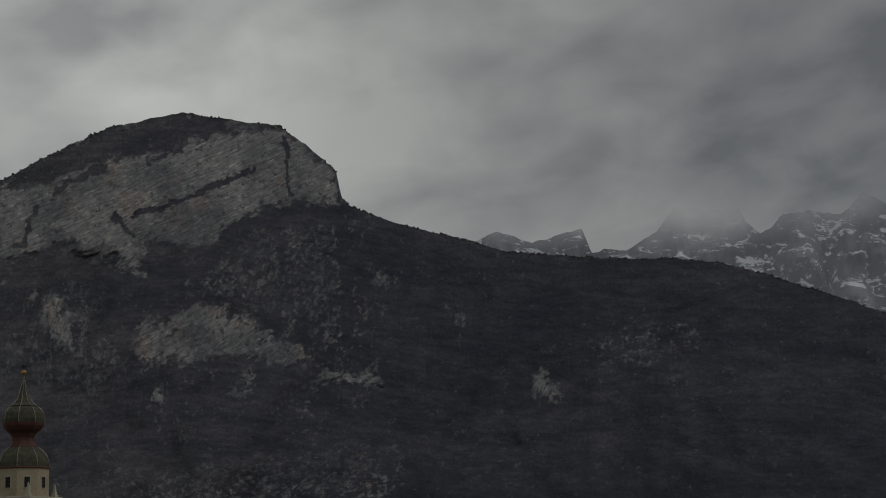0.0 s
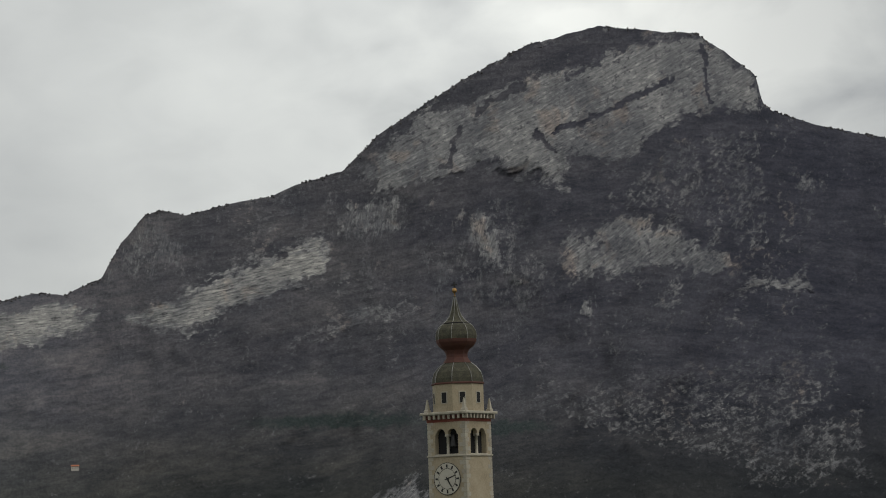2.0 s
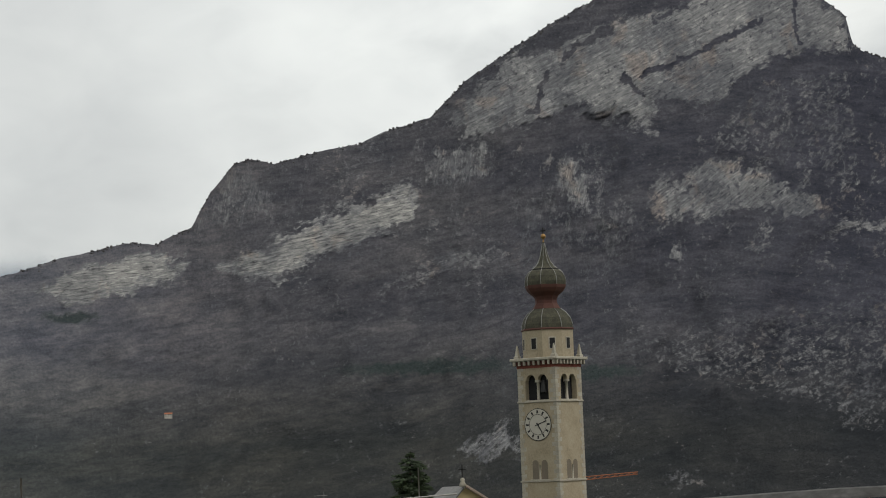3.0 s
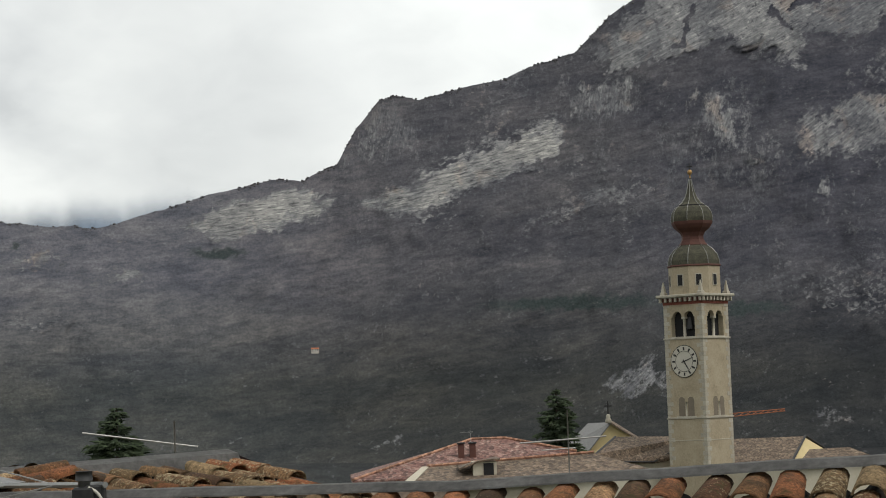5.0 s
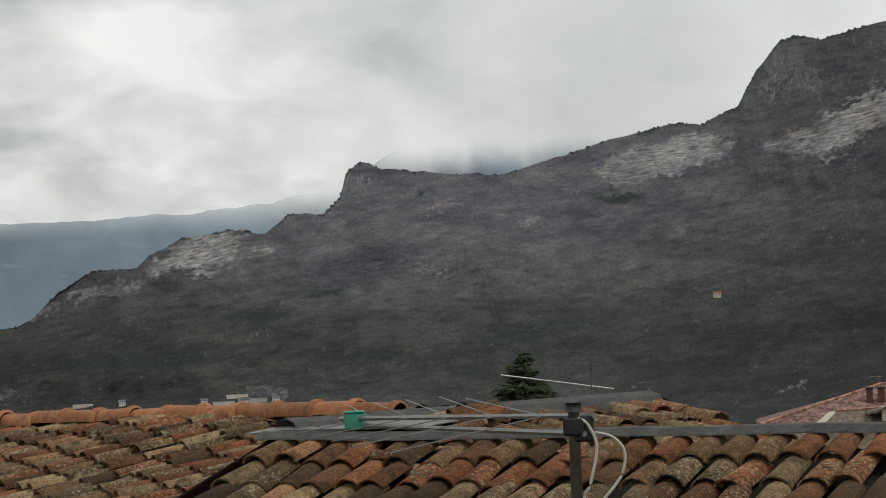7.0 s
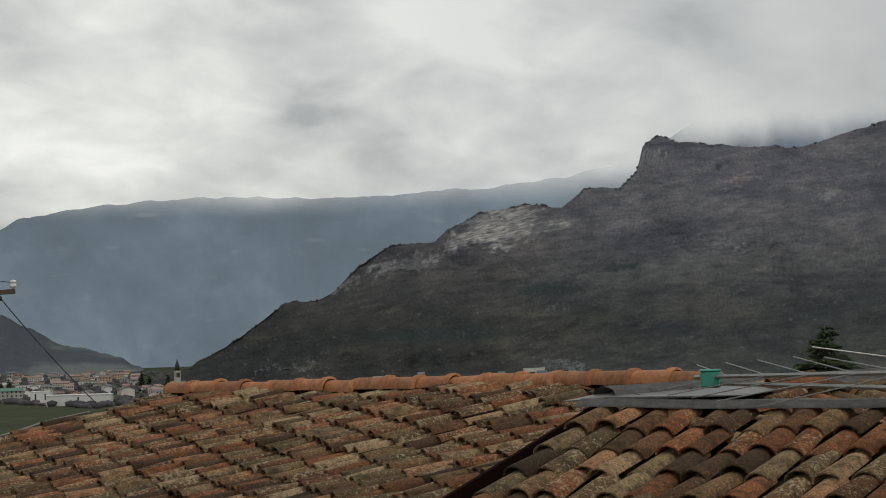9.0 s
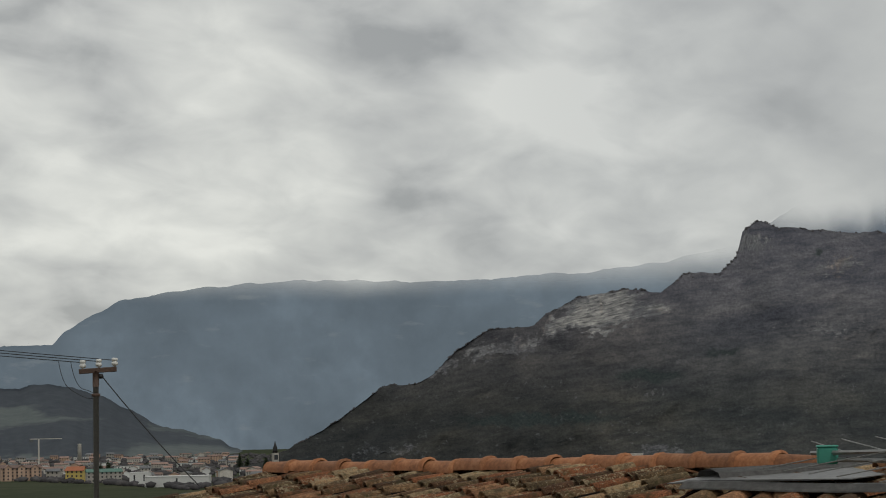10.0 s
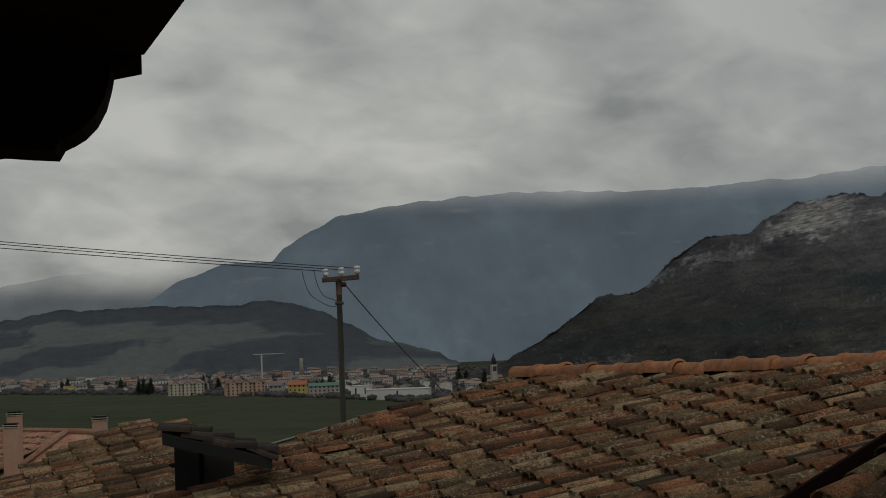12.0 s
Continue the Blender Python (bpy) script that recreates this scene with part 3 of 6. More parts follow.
    r = r + fade * (62 * (gully - 0.7) + 85 * fbm(aa * 0.45 + 0.3 * el, el * 0.45 - 0.2 * aa, 51, 3, 0.4))
    r = r + fade * 12 * fbm(aa * 2.6 + 0.4 * el, el * 1.5, 57, 4, 0.5)
    bare = np.clip((rock - 0.4) * 5, 0, 1)
    r = r - fade * bare * 12 * np.abs(fbm(aa * 2.6, el * 2.6, 71, 4, 0.5))
    # ledges: each bed stands out over a hollow
    ledge = across / 13 + 1.6 * fbm(along / 90, across / 60, 91, 3)
    r = r - fade * bare * 7 * (ledge - np.floor(ledge)) * (0.6 + fbm(along / 40, across / 25, 95, 3))
    a = np.radians(aa)
    xyz = np.stack([-r * np.sin(a), r * np.cos(a), EYE + r * np.tan(np.radians(el))], -1)
    back = xyz[:1].copy()
    back[..., :2] *= 1.2
    back[..., 2] = PLAIN
    # scrub below the last rocks runs out over the edge of the plain
    near = [np.maximum(r_foot * f, 420.0) for f in (1.0, 0.8, 0.6, 0.45)]
    near = np.array([np.where(az > 6, np.maximum(n, r_foot * 0.97), n) for n in near])
    lift = ground_height(near) + 1.0
    skirt = np.stack([-near * np.sin(a[0]), near * np.cos(a[0]), lift], -1)
    more = np.degrees(np.arctan2(lift - EYE, near))
    main = xyz
    xyz = np.concatenate([back, xyz, skirt])
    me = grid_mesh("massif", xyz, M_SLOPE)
    pine = np.zeros(el.shape)
    for a_, e_, ha, he in ((-5.6, 2.5, 2.3, 0.2), (-9.6, 2.2, 1.6, 0.16), (14.0, 1.35, 0.9, 0.16), (12.0, 1.9, 0.4, 0.1), (4.0, 4.2, 0.7, 0.15), (17.0, 0.2, 2.0, 0.16), (9.4, 4.5, 0.2, 0.1)):
        q = np.sqrt(((wa - a_) / ha) ** 2 + ((we - e_) / he) ** 2)
        pine = np.maximum(pine, np.clip((1.3 - q) * 1.6, 0, 0.9))
    at = me.attributes.new("pine", "FLOAT", "POINT")
    at.data.foreach_set("value", np.concatenate([pine[:1], pine, np.repeat(pine[-1:] * 0, 4, 0)]).reshape(-1).astype(np.float32))
    low = np.stack([np.broadcast_to(-55 * az, more.shape), 55 * more, 0 * more], -1)
    flank = np.stack([along, across, 0 * el], -1)
    at = me.attributes.new("bed", "FLOAT_VECTOR", "POINT")
    at.data.foreach_set("vector", np.concatenate([flank[:1], flank, low]).reshape(-1).astype(np.float32))
    even = np.convolve(np.pad(top, 60, mode="edge"), np.ones(121) / 121, mode="valid")
    belt = np.stack([-55 * aa, 55 * (el - 0.3 * even[None]), 0 * el], -1)
    at = me.attributes.new("contour", "FLOAT_VECTOR", "POINT")
    at.data.foreach_set("vector", np.concatenate([belt[:1], belt, low]).reshape(-1).astype(np.float32))
    flank = np.stack([-55 * aa, 55 * el, 0 * el], -1)
    at = me.attributes.new("flank", "FLOAT_VECTOR", "POINT")
    at.data.foreach_set("vector", np.concatenate([flank[:1], flank, low]).reshape(-1).astype(np.float32))
    at = me.attributes.new("rock", "FLOAT", "POINT")
    at.data.foreach_set("value", np.concatenate([rock[:1], rock, np.repeat(rock[-1:] * 0 + 0.3, 4, 0)]).reshape(-1).astype(np.float32))
    tagged(new("mountain", me), "dark wooded limestone mountain with pale grey cliffs", "mountain", kind="structure")
    return main, rock, az


massif_xyz, massif_rock, massif_az = make_massif()


def crown_shape(seed):
    """A lumpy ball of 12 corners."""
    bm = bmesh.new()
    bmesh.ops.create_icosphere(bm, subdivisions=1, radius=1.0)
    rnd = random.Random(seed)
    vs = [tuple(v.co * rnd.uniform(0.7, 1.25)) for v in bm.verts]
    fs = [tuple(v.index for v in f.verts) for f in bm.faces]
    bm.free()
    return vs, fs


def make_woods():
    rng = np.random.default_rng(7)
    rows, cols = massif_rock.shape
    lo = int(np.searchsorted(massif_az, -33))
    j = rng.integers(lo, cols - 2, 2300)
    i = np.minimum(rng.exponential(1.2, 2300).astype(int), rows - 2)
    clump = fbm(massif_az[j] * 2.1, j * 0.0, 83, 4) > -0.12
    i, j = i[clump], j[clump]
    p = massif_xyz[i, j]
    s = (0.8 + 1.5 * rng.random(len(p)) ** 2.5) * np.hypot(p[:, 0], p[:, 1]) / 3200
    yaw = rng.uniform(0, 6.28, len(p))
    m = np.zeros((len(p), 4, 4))
    m[:, 0, 0], m[:, 0, 1], m[:, 1, 0], m[:, 1, 1] = s * np.cos(yaw), -s * np.sin(yaw), s * np.sin(yaw), s * np.cos(yaw)
    m[:, 2, 2] = s * rng.uniform(0.8, 1.4, len(p))
    m[:, :3, 3] = p + np.stack([0 * s, 0 * s, s * 0.3], -1)
    m[:, 3, 3] = 1
    vs, fs = crown_shape(5)
    thing("bare_woods", "bare brown winter trees along the mountain crest", "woods", kind="stuff", data=many("bare_woods", vs, fs, m, M_BUSH))


make_woods()


# ---- far mountains behind the massif
def far_range(name, label, crest, r, mat, foot_el, step=0.08, rough=0.06, relief=120, seed=1, run=160):
    c = np.array(crest)
    az = np.arange(c[0, 0], c[-1, 0], step)
    top = np.interp(az, c[:, 0], c[:, 1]) + rough * fbm(az * 2.3, az * 0 + 1, seed, 5, 0.55)
    v = np.linspace(0, 1, 60)[:, None]
    el = top[None] + (foot_el - top[None]) * v
    aa = np.broadcast_to(az[None], el.shape)
    rr = r - run * v + np.sqrt(v) * relief * (1 - 2 * np.abs(fbm(aa * 0.8, el * 0.35, seed + 5, 5)))
    a = np.radians(aa)
    xyz = np.stack([-rr * np.sin(a), rr * np.cos(a), EYE + rr * np.tan(np.radians(el))], -1)
    return tagged(new(name, grid_mesh(name, xyz, mat)), label, "mountain", kind="structure")


def far_z(el, r=4500):
    return EYE + r * math.tan(radians(el))


M_BLUE = make_far("haze_blue_distant_forest", (0.160, 0.204, 0.244), far_z(3.6), far_z(5.0), 60, fields=True)
M_PALE = make_far("haze_pale_distant_forest", (0.20, 0.225, 0.24), far_z(1.5), far_z(2.7), 60)
M_SNOW = make_far("snowy_distant_rock", (0.19, 0.203, 0.225), far_z(9.3), far_z(10.9), 110, snow=0.55, haze_glow=0.5)
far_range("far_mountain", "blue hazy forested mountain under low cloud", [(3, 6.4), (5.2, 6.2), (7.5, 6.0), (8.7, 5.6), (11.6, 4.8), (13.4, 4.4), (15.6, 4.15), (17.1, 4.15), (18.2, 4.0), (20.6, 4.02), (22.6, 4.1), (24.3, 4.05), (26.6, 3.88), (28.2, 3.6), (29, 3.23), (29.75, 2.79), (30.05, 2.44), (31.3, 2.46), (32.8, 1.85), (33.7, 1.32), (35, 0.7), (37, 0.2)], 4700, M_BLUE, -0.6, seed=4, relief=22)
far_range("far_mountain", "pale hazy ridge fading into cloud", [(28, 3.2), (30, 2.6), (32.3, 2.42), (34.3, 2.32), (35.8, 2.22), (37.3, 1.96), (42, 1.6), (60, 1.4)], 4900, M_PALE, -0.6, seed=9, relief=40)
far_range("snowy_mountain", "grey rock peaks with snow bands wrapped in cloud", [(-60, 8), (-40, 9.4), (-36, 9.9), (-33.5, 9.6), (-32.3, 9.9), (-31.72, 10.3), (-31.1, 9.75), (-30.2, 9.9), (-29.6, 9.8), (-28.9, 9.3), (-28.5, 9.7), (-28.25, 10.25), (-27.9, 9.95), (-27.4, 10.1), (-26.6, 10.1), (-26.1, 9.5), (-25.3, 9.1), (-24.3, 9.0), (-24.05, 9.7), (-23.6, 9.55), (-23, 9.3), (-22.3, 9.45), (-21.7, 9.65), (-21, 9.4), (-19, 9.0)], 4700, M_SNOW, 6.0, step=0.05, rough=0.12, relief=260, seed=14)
M_SNOW2 = make_far("snow_streaks_in_cloud", (0.15, 0.19, 0.24), far_z(4.8, 4800), far_z(6.0, 4800), 90, snow=0.66, haze_glow=0.5)
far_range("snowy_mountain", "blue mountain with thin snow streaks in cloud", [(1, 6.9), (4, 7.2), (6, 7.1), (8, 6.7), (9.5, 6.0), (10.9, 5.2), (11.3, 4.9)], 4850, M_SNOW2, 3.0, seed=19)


def make_hill():
    """The low hill: dark woods with green clearings, blue-grey haze put into both colours."""
    m, t, b, add = material("hazy_hill", 0.95)
    at = place_of(add)
    lay = add("ShaderNodeMapping", {"Vector": at}, Scale=(1.0, 0.25, 3.2))
    n1 = add("ShaderNodeTexNoise", {"Vector": lay.outputs[0]}, Scale=0.0052, Detail=4.0, Roughness=0.55, Distortion=0.4)
    n2 = add("ShaderNodeTexNoise", {"Vector": at}, Scale=0.03, Detail=5.0, Roughness=0.7)
    z = add("ShaderNodeSeparateXYZ", {"Vector": at}).outputs["Z"]
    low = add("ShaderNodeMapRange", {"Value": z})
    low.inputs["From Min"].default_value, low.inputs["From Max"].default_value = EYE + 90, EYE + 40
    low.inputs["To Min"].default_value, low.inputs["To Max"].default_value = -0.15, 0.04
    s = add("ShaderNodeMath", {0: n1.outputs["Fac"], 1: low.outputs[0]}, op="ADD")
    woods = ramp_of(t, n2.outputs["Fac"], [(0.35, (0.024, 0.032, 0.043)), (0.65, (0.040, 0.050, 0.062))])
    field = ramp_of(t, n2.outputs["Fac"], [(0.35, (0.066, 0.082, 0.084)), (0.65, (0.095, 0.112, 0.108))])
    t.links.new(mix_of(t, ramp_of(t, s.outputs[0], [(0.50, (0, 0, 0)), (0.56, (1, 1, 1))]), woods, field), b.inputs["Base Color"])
    return m


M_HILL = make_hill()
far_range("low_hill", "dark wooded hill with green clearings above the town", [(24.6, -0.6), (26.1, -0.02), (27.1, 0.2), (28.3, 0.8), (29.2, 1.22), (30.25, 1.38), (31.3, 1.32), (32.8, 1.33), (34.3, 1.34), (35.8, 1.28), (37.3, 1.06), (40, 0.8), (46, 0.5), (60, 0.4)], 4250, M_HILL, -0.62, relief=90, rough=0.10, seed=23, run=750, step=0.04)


# ---- tiled roofs
PITCH, ROW, TILE = 0.216, 0.36, 0.43


def tile_mesh(name="tile", seg=6, r1=0.098, r2=0.078, length=TILE, thick=0.014, lift=0.022, mat=None):
    """A tapered half-round clay tile, its wide end downhill (+y), resting on the one below."""
    vs, fs = [], []
    for r, y, z in ((r2, 0, 0.0), (r1, length, lift), (r1 - thick, length, lift), (r2 - thick, 0, 0.0)):
        for k in range(seg + 1):
            a = math.pi * k / seg
            vs.append((-r * math.cos(a), y, z + r * 0.74 * math.sin(a)))
    n = seg + 1
    for s in range(3):
        for k in range(seg):
            i = s * n + k
            fs.append((i, i + n, i + n + 1, i + 1))
    me = mesh_of(name, vs, fs, mat or M_TILE)
    me.polygons.foreach_set("use_smooth", [i < seg or i >= 2 * seg for i in range(len(fs))])
    return me, vs, fs


def frame_of(origin, along, down):
    """Local axes of a roof: x along the ridge, y down the slope, z out of it."""
    x, y = Vector(along).normalized(), Vector(down).normalized()
    y = (y - x * x.dot(y)).normalized()
    z = x.cross(y)
    if z.z < 0:
        z = -z
    m = Matrix.Identity(4)
    for i in range(3):
        m[i][0], m[i][1], m[i][2], m[i][3] = x[i], y[i], z[i], origin[i]
    return m


def tiled_slope(parent, name, origin, along, down, cols, rows, near, sag=None, seed=1, skip=None, mat=None, size=1.0, row=0.0, slim=1.0, lift=0.022, loose=1.0):
    """Barrel tiles on a slope; near(c, r) says which ones are pieces of their own (300 at most), the others are joined."""
    rnd = random.Random(seed)
    pitch, row = PITCH * size, row or ROW * size
    me, vs, fs = tile_mesh(mat=mat, r1=0.098 * size * slim, r2=(0.078 - 0.4 * (lift - 0.022)) * size * slim, length=max(TILE * size, row * 1.22), lift=lift)
    base = frame_of(origin, along, down)
    moves, single = [], 0
    for c in range(cols):
        drift = rnd.uniform(-0.02, 0.02)
        for r in range(rows):
            if skip and skip(c, r):
                continue
            z = sag(c, r) if sag else 0.0
            m = base @ Matrix.Translation(((c + 0.5) * pitch + rnd.gauss(0, 0.008) + drift, r * row + rnd.gauss(0, 0.018), 0.035 + z + rnd.uniform(0, 0.022))) @ Euler((rnd.gauss(0, 0.03), rnd.gauss(0, 0.07) * loose, rnd.gauss(0, 0.05) * loose)).to_matrix().to_4x4()
            if single < 300 and near(c, r):
                ob = part("tile", me, None, parent, m=m)
                single += 1
            else:
                moves.append(np.array(m))
    if moves:
        tagged(part("tiles", many("tiles", vs, fs, np.array(moves), mat or M_TILE), None, parent), kind="stuff")
    # the channel tiles between, hollow side up, in one sheet; its near-black paints the gap shade
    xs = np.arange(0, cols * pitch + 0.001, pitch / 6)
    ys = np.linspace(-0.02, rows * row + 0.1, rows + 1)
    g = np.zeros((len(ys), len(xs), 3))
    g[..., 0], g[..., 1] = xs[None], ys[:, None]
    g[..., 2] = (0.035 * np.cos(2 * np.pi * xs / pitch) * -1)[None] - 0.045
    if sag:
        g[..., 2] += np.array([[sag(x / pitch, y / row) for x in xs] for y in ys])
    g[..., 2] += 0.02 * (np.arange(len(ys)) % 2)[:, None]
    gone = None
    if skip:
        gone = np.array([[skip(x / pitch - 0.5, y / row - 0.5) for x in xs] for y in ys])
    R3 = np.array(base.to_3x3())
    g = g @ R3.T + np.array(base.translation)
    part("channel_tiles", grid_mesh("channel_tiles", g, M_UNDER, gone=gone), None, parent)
    return base


def at_eye(x, y, z):
    return Vector((x, y, EYE + z))


SLOPE = 0.285

# the neighbour's roof with the orange ridge
C_ALONG, C_DOWN = Vector((0.868, -0.497, 0.0105)), Vector((-0.497, -0.868, -SLOPE))
C_ORIGIN = at_eye(-8.67, 18.83, -0.44)


def make_ridge_caps(parent, start, along, count, length=0.40):
    vs, fs, seg = [], [], 8
    rings = ((0.092, 0.0), (0.090, 0.04), (0.091, length - 0.07), (0.108, length - 0.05), (0.112, length + 0.005), (0.090, length + 0.014))
    for r, y in rings:
        for k in range(seg + 1):
            q = math.pi * (k / seg * 1.1 - 0.05)
            vs.append((-r * math.cos(q), y, r * 0.95 * math.sin(q)))
    for j in range(len(rings) - 1):
        for k in range(seg):
            i = j * (seg + 1) + k
            fs.append((i, i + seg + 1, i + seg + 2, i + 1))
    me = mesh_of("ridge_tile", vs, fs, M_RIDGE, True)
    rnd = random.Random(3)
    m = frame_of(start, Vector(along).cross(Vector((0, 0, 1))), along)
    for k in range(count):
        part("ridge_tile", me, None, parent, m=m @ Matrix.Translation((rnd.gauss(0, 0.006), k * length, rnd.gauss(0, 0.006))) @ Euler((rnd.gauss(0, 0.012), rnd.gauss(0, 0.03), rnd.gauss(0, 0.012))).to_matrix().to_4x4())


C_SIZE = 0.76
C_PITCH, C_ROW = PITCH * C_SIZE, 0.30
C_SKEW = radians(20)  # the tile columns lean against the fall line
LEFT = 34  # columns left of the ridge's end
ABOVE = 10  # courses above the ridge's end


def roof_c_spot(c, r):
    """Metres along the ridge and down the slope, of a column and course."""
    x, y = (c + 0.5 - LEFT) * C_PITCH, (r - ABOVE) * C_ROW
    return x * math.cos(C_SKEW) - y * math.sin(C_SKEW), x * math.sin(C_SKEW) + y * math.cos(C_SKEW)


def on_roof_c(c, r):
    """The slope widens downhill and runs on past the attic hatch to its own verge."""
    u, d = roof_c_spot(c, r)
    if d < -0.1 or d > 6.8 or u > 7.9:
        return False
    return u >= -0.43 * d - 0.05 or (u > -5.6 + 0.3 * max(0.0, d - 1.24) and d > max(1.25, 2.9 + (u + 1.4) * 0.635))


def make_roof_c():
    roof = thing("roof", "weathered clay barrel tile roof with an orange ridge", "roof")

    def sag(c, r):
        return 0.035 * math.sin(c * 0.33 + 0.6) * math.sin(r * 0.3)
    m = frame_of(C_ORIGIN, C_ALONG, C_DOWN)
    u, d = m.col[0].to_3d(), m.col[1].to_3d()
    along, down = u * math.cos(C_SKEW) + d * math.sin(C_SKEW), d * math.cos(C_SKEW) - u * math.sin(C_SKEW)
    start = C_ORIGIN - along * LEFT * C_PITCH - down * ABOVE * C_ROW
    tiled_slope(roof, "tile", start, along, down, LEFT + 64, 40, lambda c, r: 1.0 < roof_c_spot(c, r)[0] < 6.2 and roof_c_spot(c, r)[1] < 2.7, sag, seed=11, skip=lambda c, r: not on_roof_c(c, r), size=C_SIZE, row=C_ROW, slim=0.95, lift=0.03, loose=1.5)
    tiled_slope(roof, "tile", C_ORIGIN, C_ALONG, Vector((0.497, 0.868, -SLOPE)), 36, 6, lambda c, r: False, seed=12)
    make_ridge_caps(roof, C_ORIGIN + Vector((0.02, -0.02, 0.07)), C_ALONG, 17)
    m = frame_of(C_ORIGIN, C_ALONG, C_DOWN)
    body = bmesh.new()
    edge = [(0, -0.05), (7.8, 0), (7.8, 7), (-3.7, 7), (-5.35, 1.4), (-4.0, 1.45), (-1.35, 3.05)]
    tops = [body.verts.new(m @ Vector((u, d, -0.19))) for u, d in edge]
    feet = [body.verts.new((v.co.x, v.co.y, 0)) for v in tops]
    body.faces.new(tops)
    for i in range(len(edge)):
        k = (i + 1) % len(edge)
        body.faces.new((tops[i], tops[k], feet[k], feet[i]))
    part("wall", body, M_PLASTER, roof)


# the nearer roof with the sheet-metal ridge
A_ALONG, A_DOWN = Vector((0.941, -0.337, 0.006)), Vector((-0.337, -0.941, -0.34))
A_ORIGIN = at_eye(-3.36, 14.12, -0.50)


def sag_a(c, r=0):
    """The old ridge dips in the middle and climbs at its end."""
    return float(np.interp(c * PITCH, (0, 1, 4.2, 7, 9.2), (-0.02, -0.045, -0.055, 0.03, 0.08)))


def make_roof_a():
    roof = thing("roof", "brown clay barrel tile roof with a grey metal ridge strip", "roof")
    tiled_slope(roof, "tile", A_ORIGIN, A_ALONG, A_DOWN, 42, 29, lambda c, r: r < 8 and c < 38, sag_a, seed=21, lift=0.025)
    m = frame_of(A_ORIGIN, A_ALONG, Vector((-0.337, -0.941, 0)))
    # folded strip: a short drip, a sloping front, a flat top
    prof = [(0.10, 0.088), (0.095, 0.098), (0.03, 0.138), (-0.02, 0.145), (-0.12, 0.14), (-0.16, 0.10)]
    bm = bmesh.new()
    n = 24
    length = 42 * PITCH + 0.3
    rings = [[bm.verts.new(m @ Vector((-0.12 + length * k / n, y, z + 0.003 * math.sin(k * 2.1) + sag_a((-0.12 + length * k / n) / PITCH)))) for y, z in prof] for k in range(n + 1)]
    for p, q in zip(rings, rings[1:]):
        for i in range(len(prof) - 1):
            bm.faces.new((p[i], q[i], q[i + 1], p[i + 1]))
    bmesh.ops.solidify(bm, geom=bm.faces[:], thickness=0.004)
    part("ridge_strip", bm, M_ZINC, roof, "grey folded metal strip")
    # dark board along the verge over the lower roof
    part("verge_board", box(-0.06, -0.03, -0.15, 5.0, -0.05, 0.065), M_DARKWOOD, roof, "dark verge board", m=frame_of(A_ORIGIN, A_ALONG, A_DOWN) @ pose(0, 0, 0, 0, 0, 6))
    body = bmesh.new()
    d = Vector((-0.337, -0.941, 0))
    a, b = A_ORIGIN - Vector((0, 0, 0.2)), A_ORIGIN + A_ALONG * 9.2 - Vector((0, 0, 0.2))
    low = [a + d * 10.0 - Vector((0, 0, 3.4)), b + d * 10.0 - Vector((0, 0, 3.4)), b - d * 0.2 , a - d * 0.2]
    lows = [body.verts.new(p) for p in low]
    feet = [body.verts.new((p.x, p.y, 0)) for p in low]
    body.faces.new(lows)
    for i in range(4):
        body.faces.new((lows[i], lows[(i + 1) % 4], feet[(i + 1) % 4], feet[i]))
    part("wall", body, M_PLASTER, roof)


M_PLASTER = surface("lime_plaster", [(0.36, 0.30, 0.20), (0.45, 0.38, 0.26), (0.50, 0.43, 0.31)], 0.8, 0.9, fine=6)
make_roof_c()
make_roof_a()


# ---- things of the village
def cyl(x, y, z0, z1, r, sides=10, r2=None, bm=None):
    return tube([(x, y, z0), (x, y, z1)], r, sides, bm, r2)


M_STONE = surface("pale_tower_plaster", [(0.25, 0.205, 0.135), (0.34, 0.285, 0.195), (0.40, 0.345, 0.25)], 0.5, 0.9, fine=5)
M_QUOIN = surface("pale_limestone", [(0.27, 0.245, 0.19), (0.36, 0.33, 0.265), (0.42, 0.39, 0.325)], 1.2, 0.85, fine=9, random=0.1)
M_ARCHSHADE = surface("shade_toned_recess_plaster", [(0.14, 0.115, 0.085), (0.19, 0.16, 0.12)], 0.7, 0.9, fine=6)
M_SHINGLE = surface("mossy_wood_shingle", [(0.022, 0.022, 0.014), (0.05, 0.048, 0.031), (0.095, 0.088, 0.058)], 1.5, 0.9, fine=9)
M_RUST = surface("rusty_red_boards", [(0.06, 0.022, 0.016), (0.10, 0.036, 0.024)], 2, 0.8)
M_REDBAND = surface("red_painted_band", [(0.16, 0.04, 0.025), (0.22, 0.06, 0.04)], 2, 0.8)
# near-black colour stands in for the unlit inside of openings
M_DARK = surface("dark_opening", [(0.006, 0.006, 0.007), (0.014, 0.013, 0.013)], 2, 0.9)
M_WHITE = surface("white_clock_face", [(0.40, 0.375, 0.31), (0.5, 0.475, 0.41)], 2, 0.7)
M_APRON = surface("stained_grey_sheet", [(0.07, 0.07, 0.07), (0.12, 0.12, 0.118), (0.2, 0.198, 0.19)], 2.2, 0.45, 0.3, fine=14)
M_IRON = surface("dark_iron", [(0.02, 0.02, 0.022), (0.05, 0.048, 0.046)], 9, 0.55, 0.6)
M_STEEL = surface("galvanised_steel", [(0.20, 0.20, 0.19), (0.30, 0.30, 0.29)], 20, 0.45, 0.7)
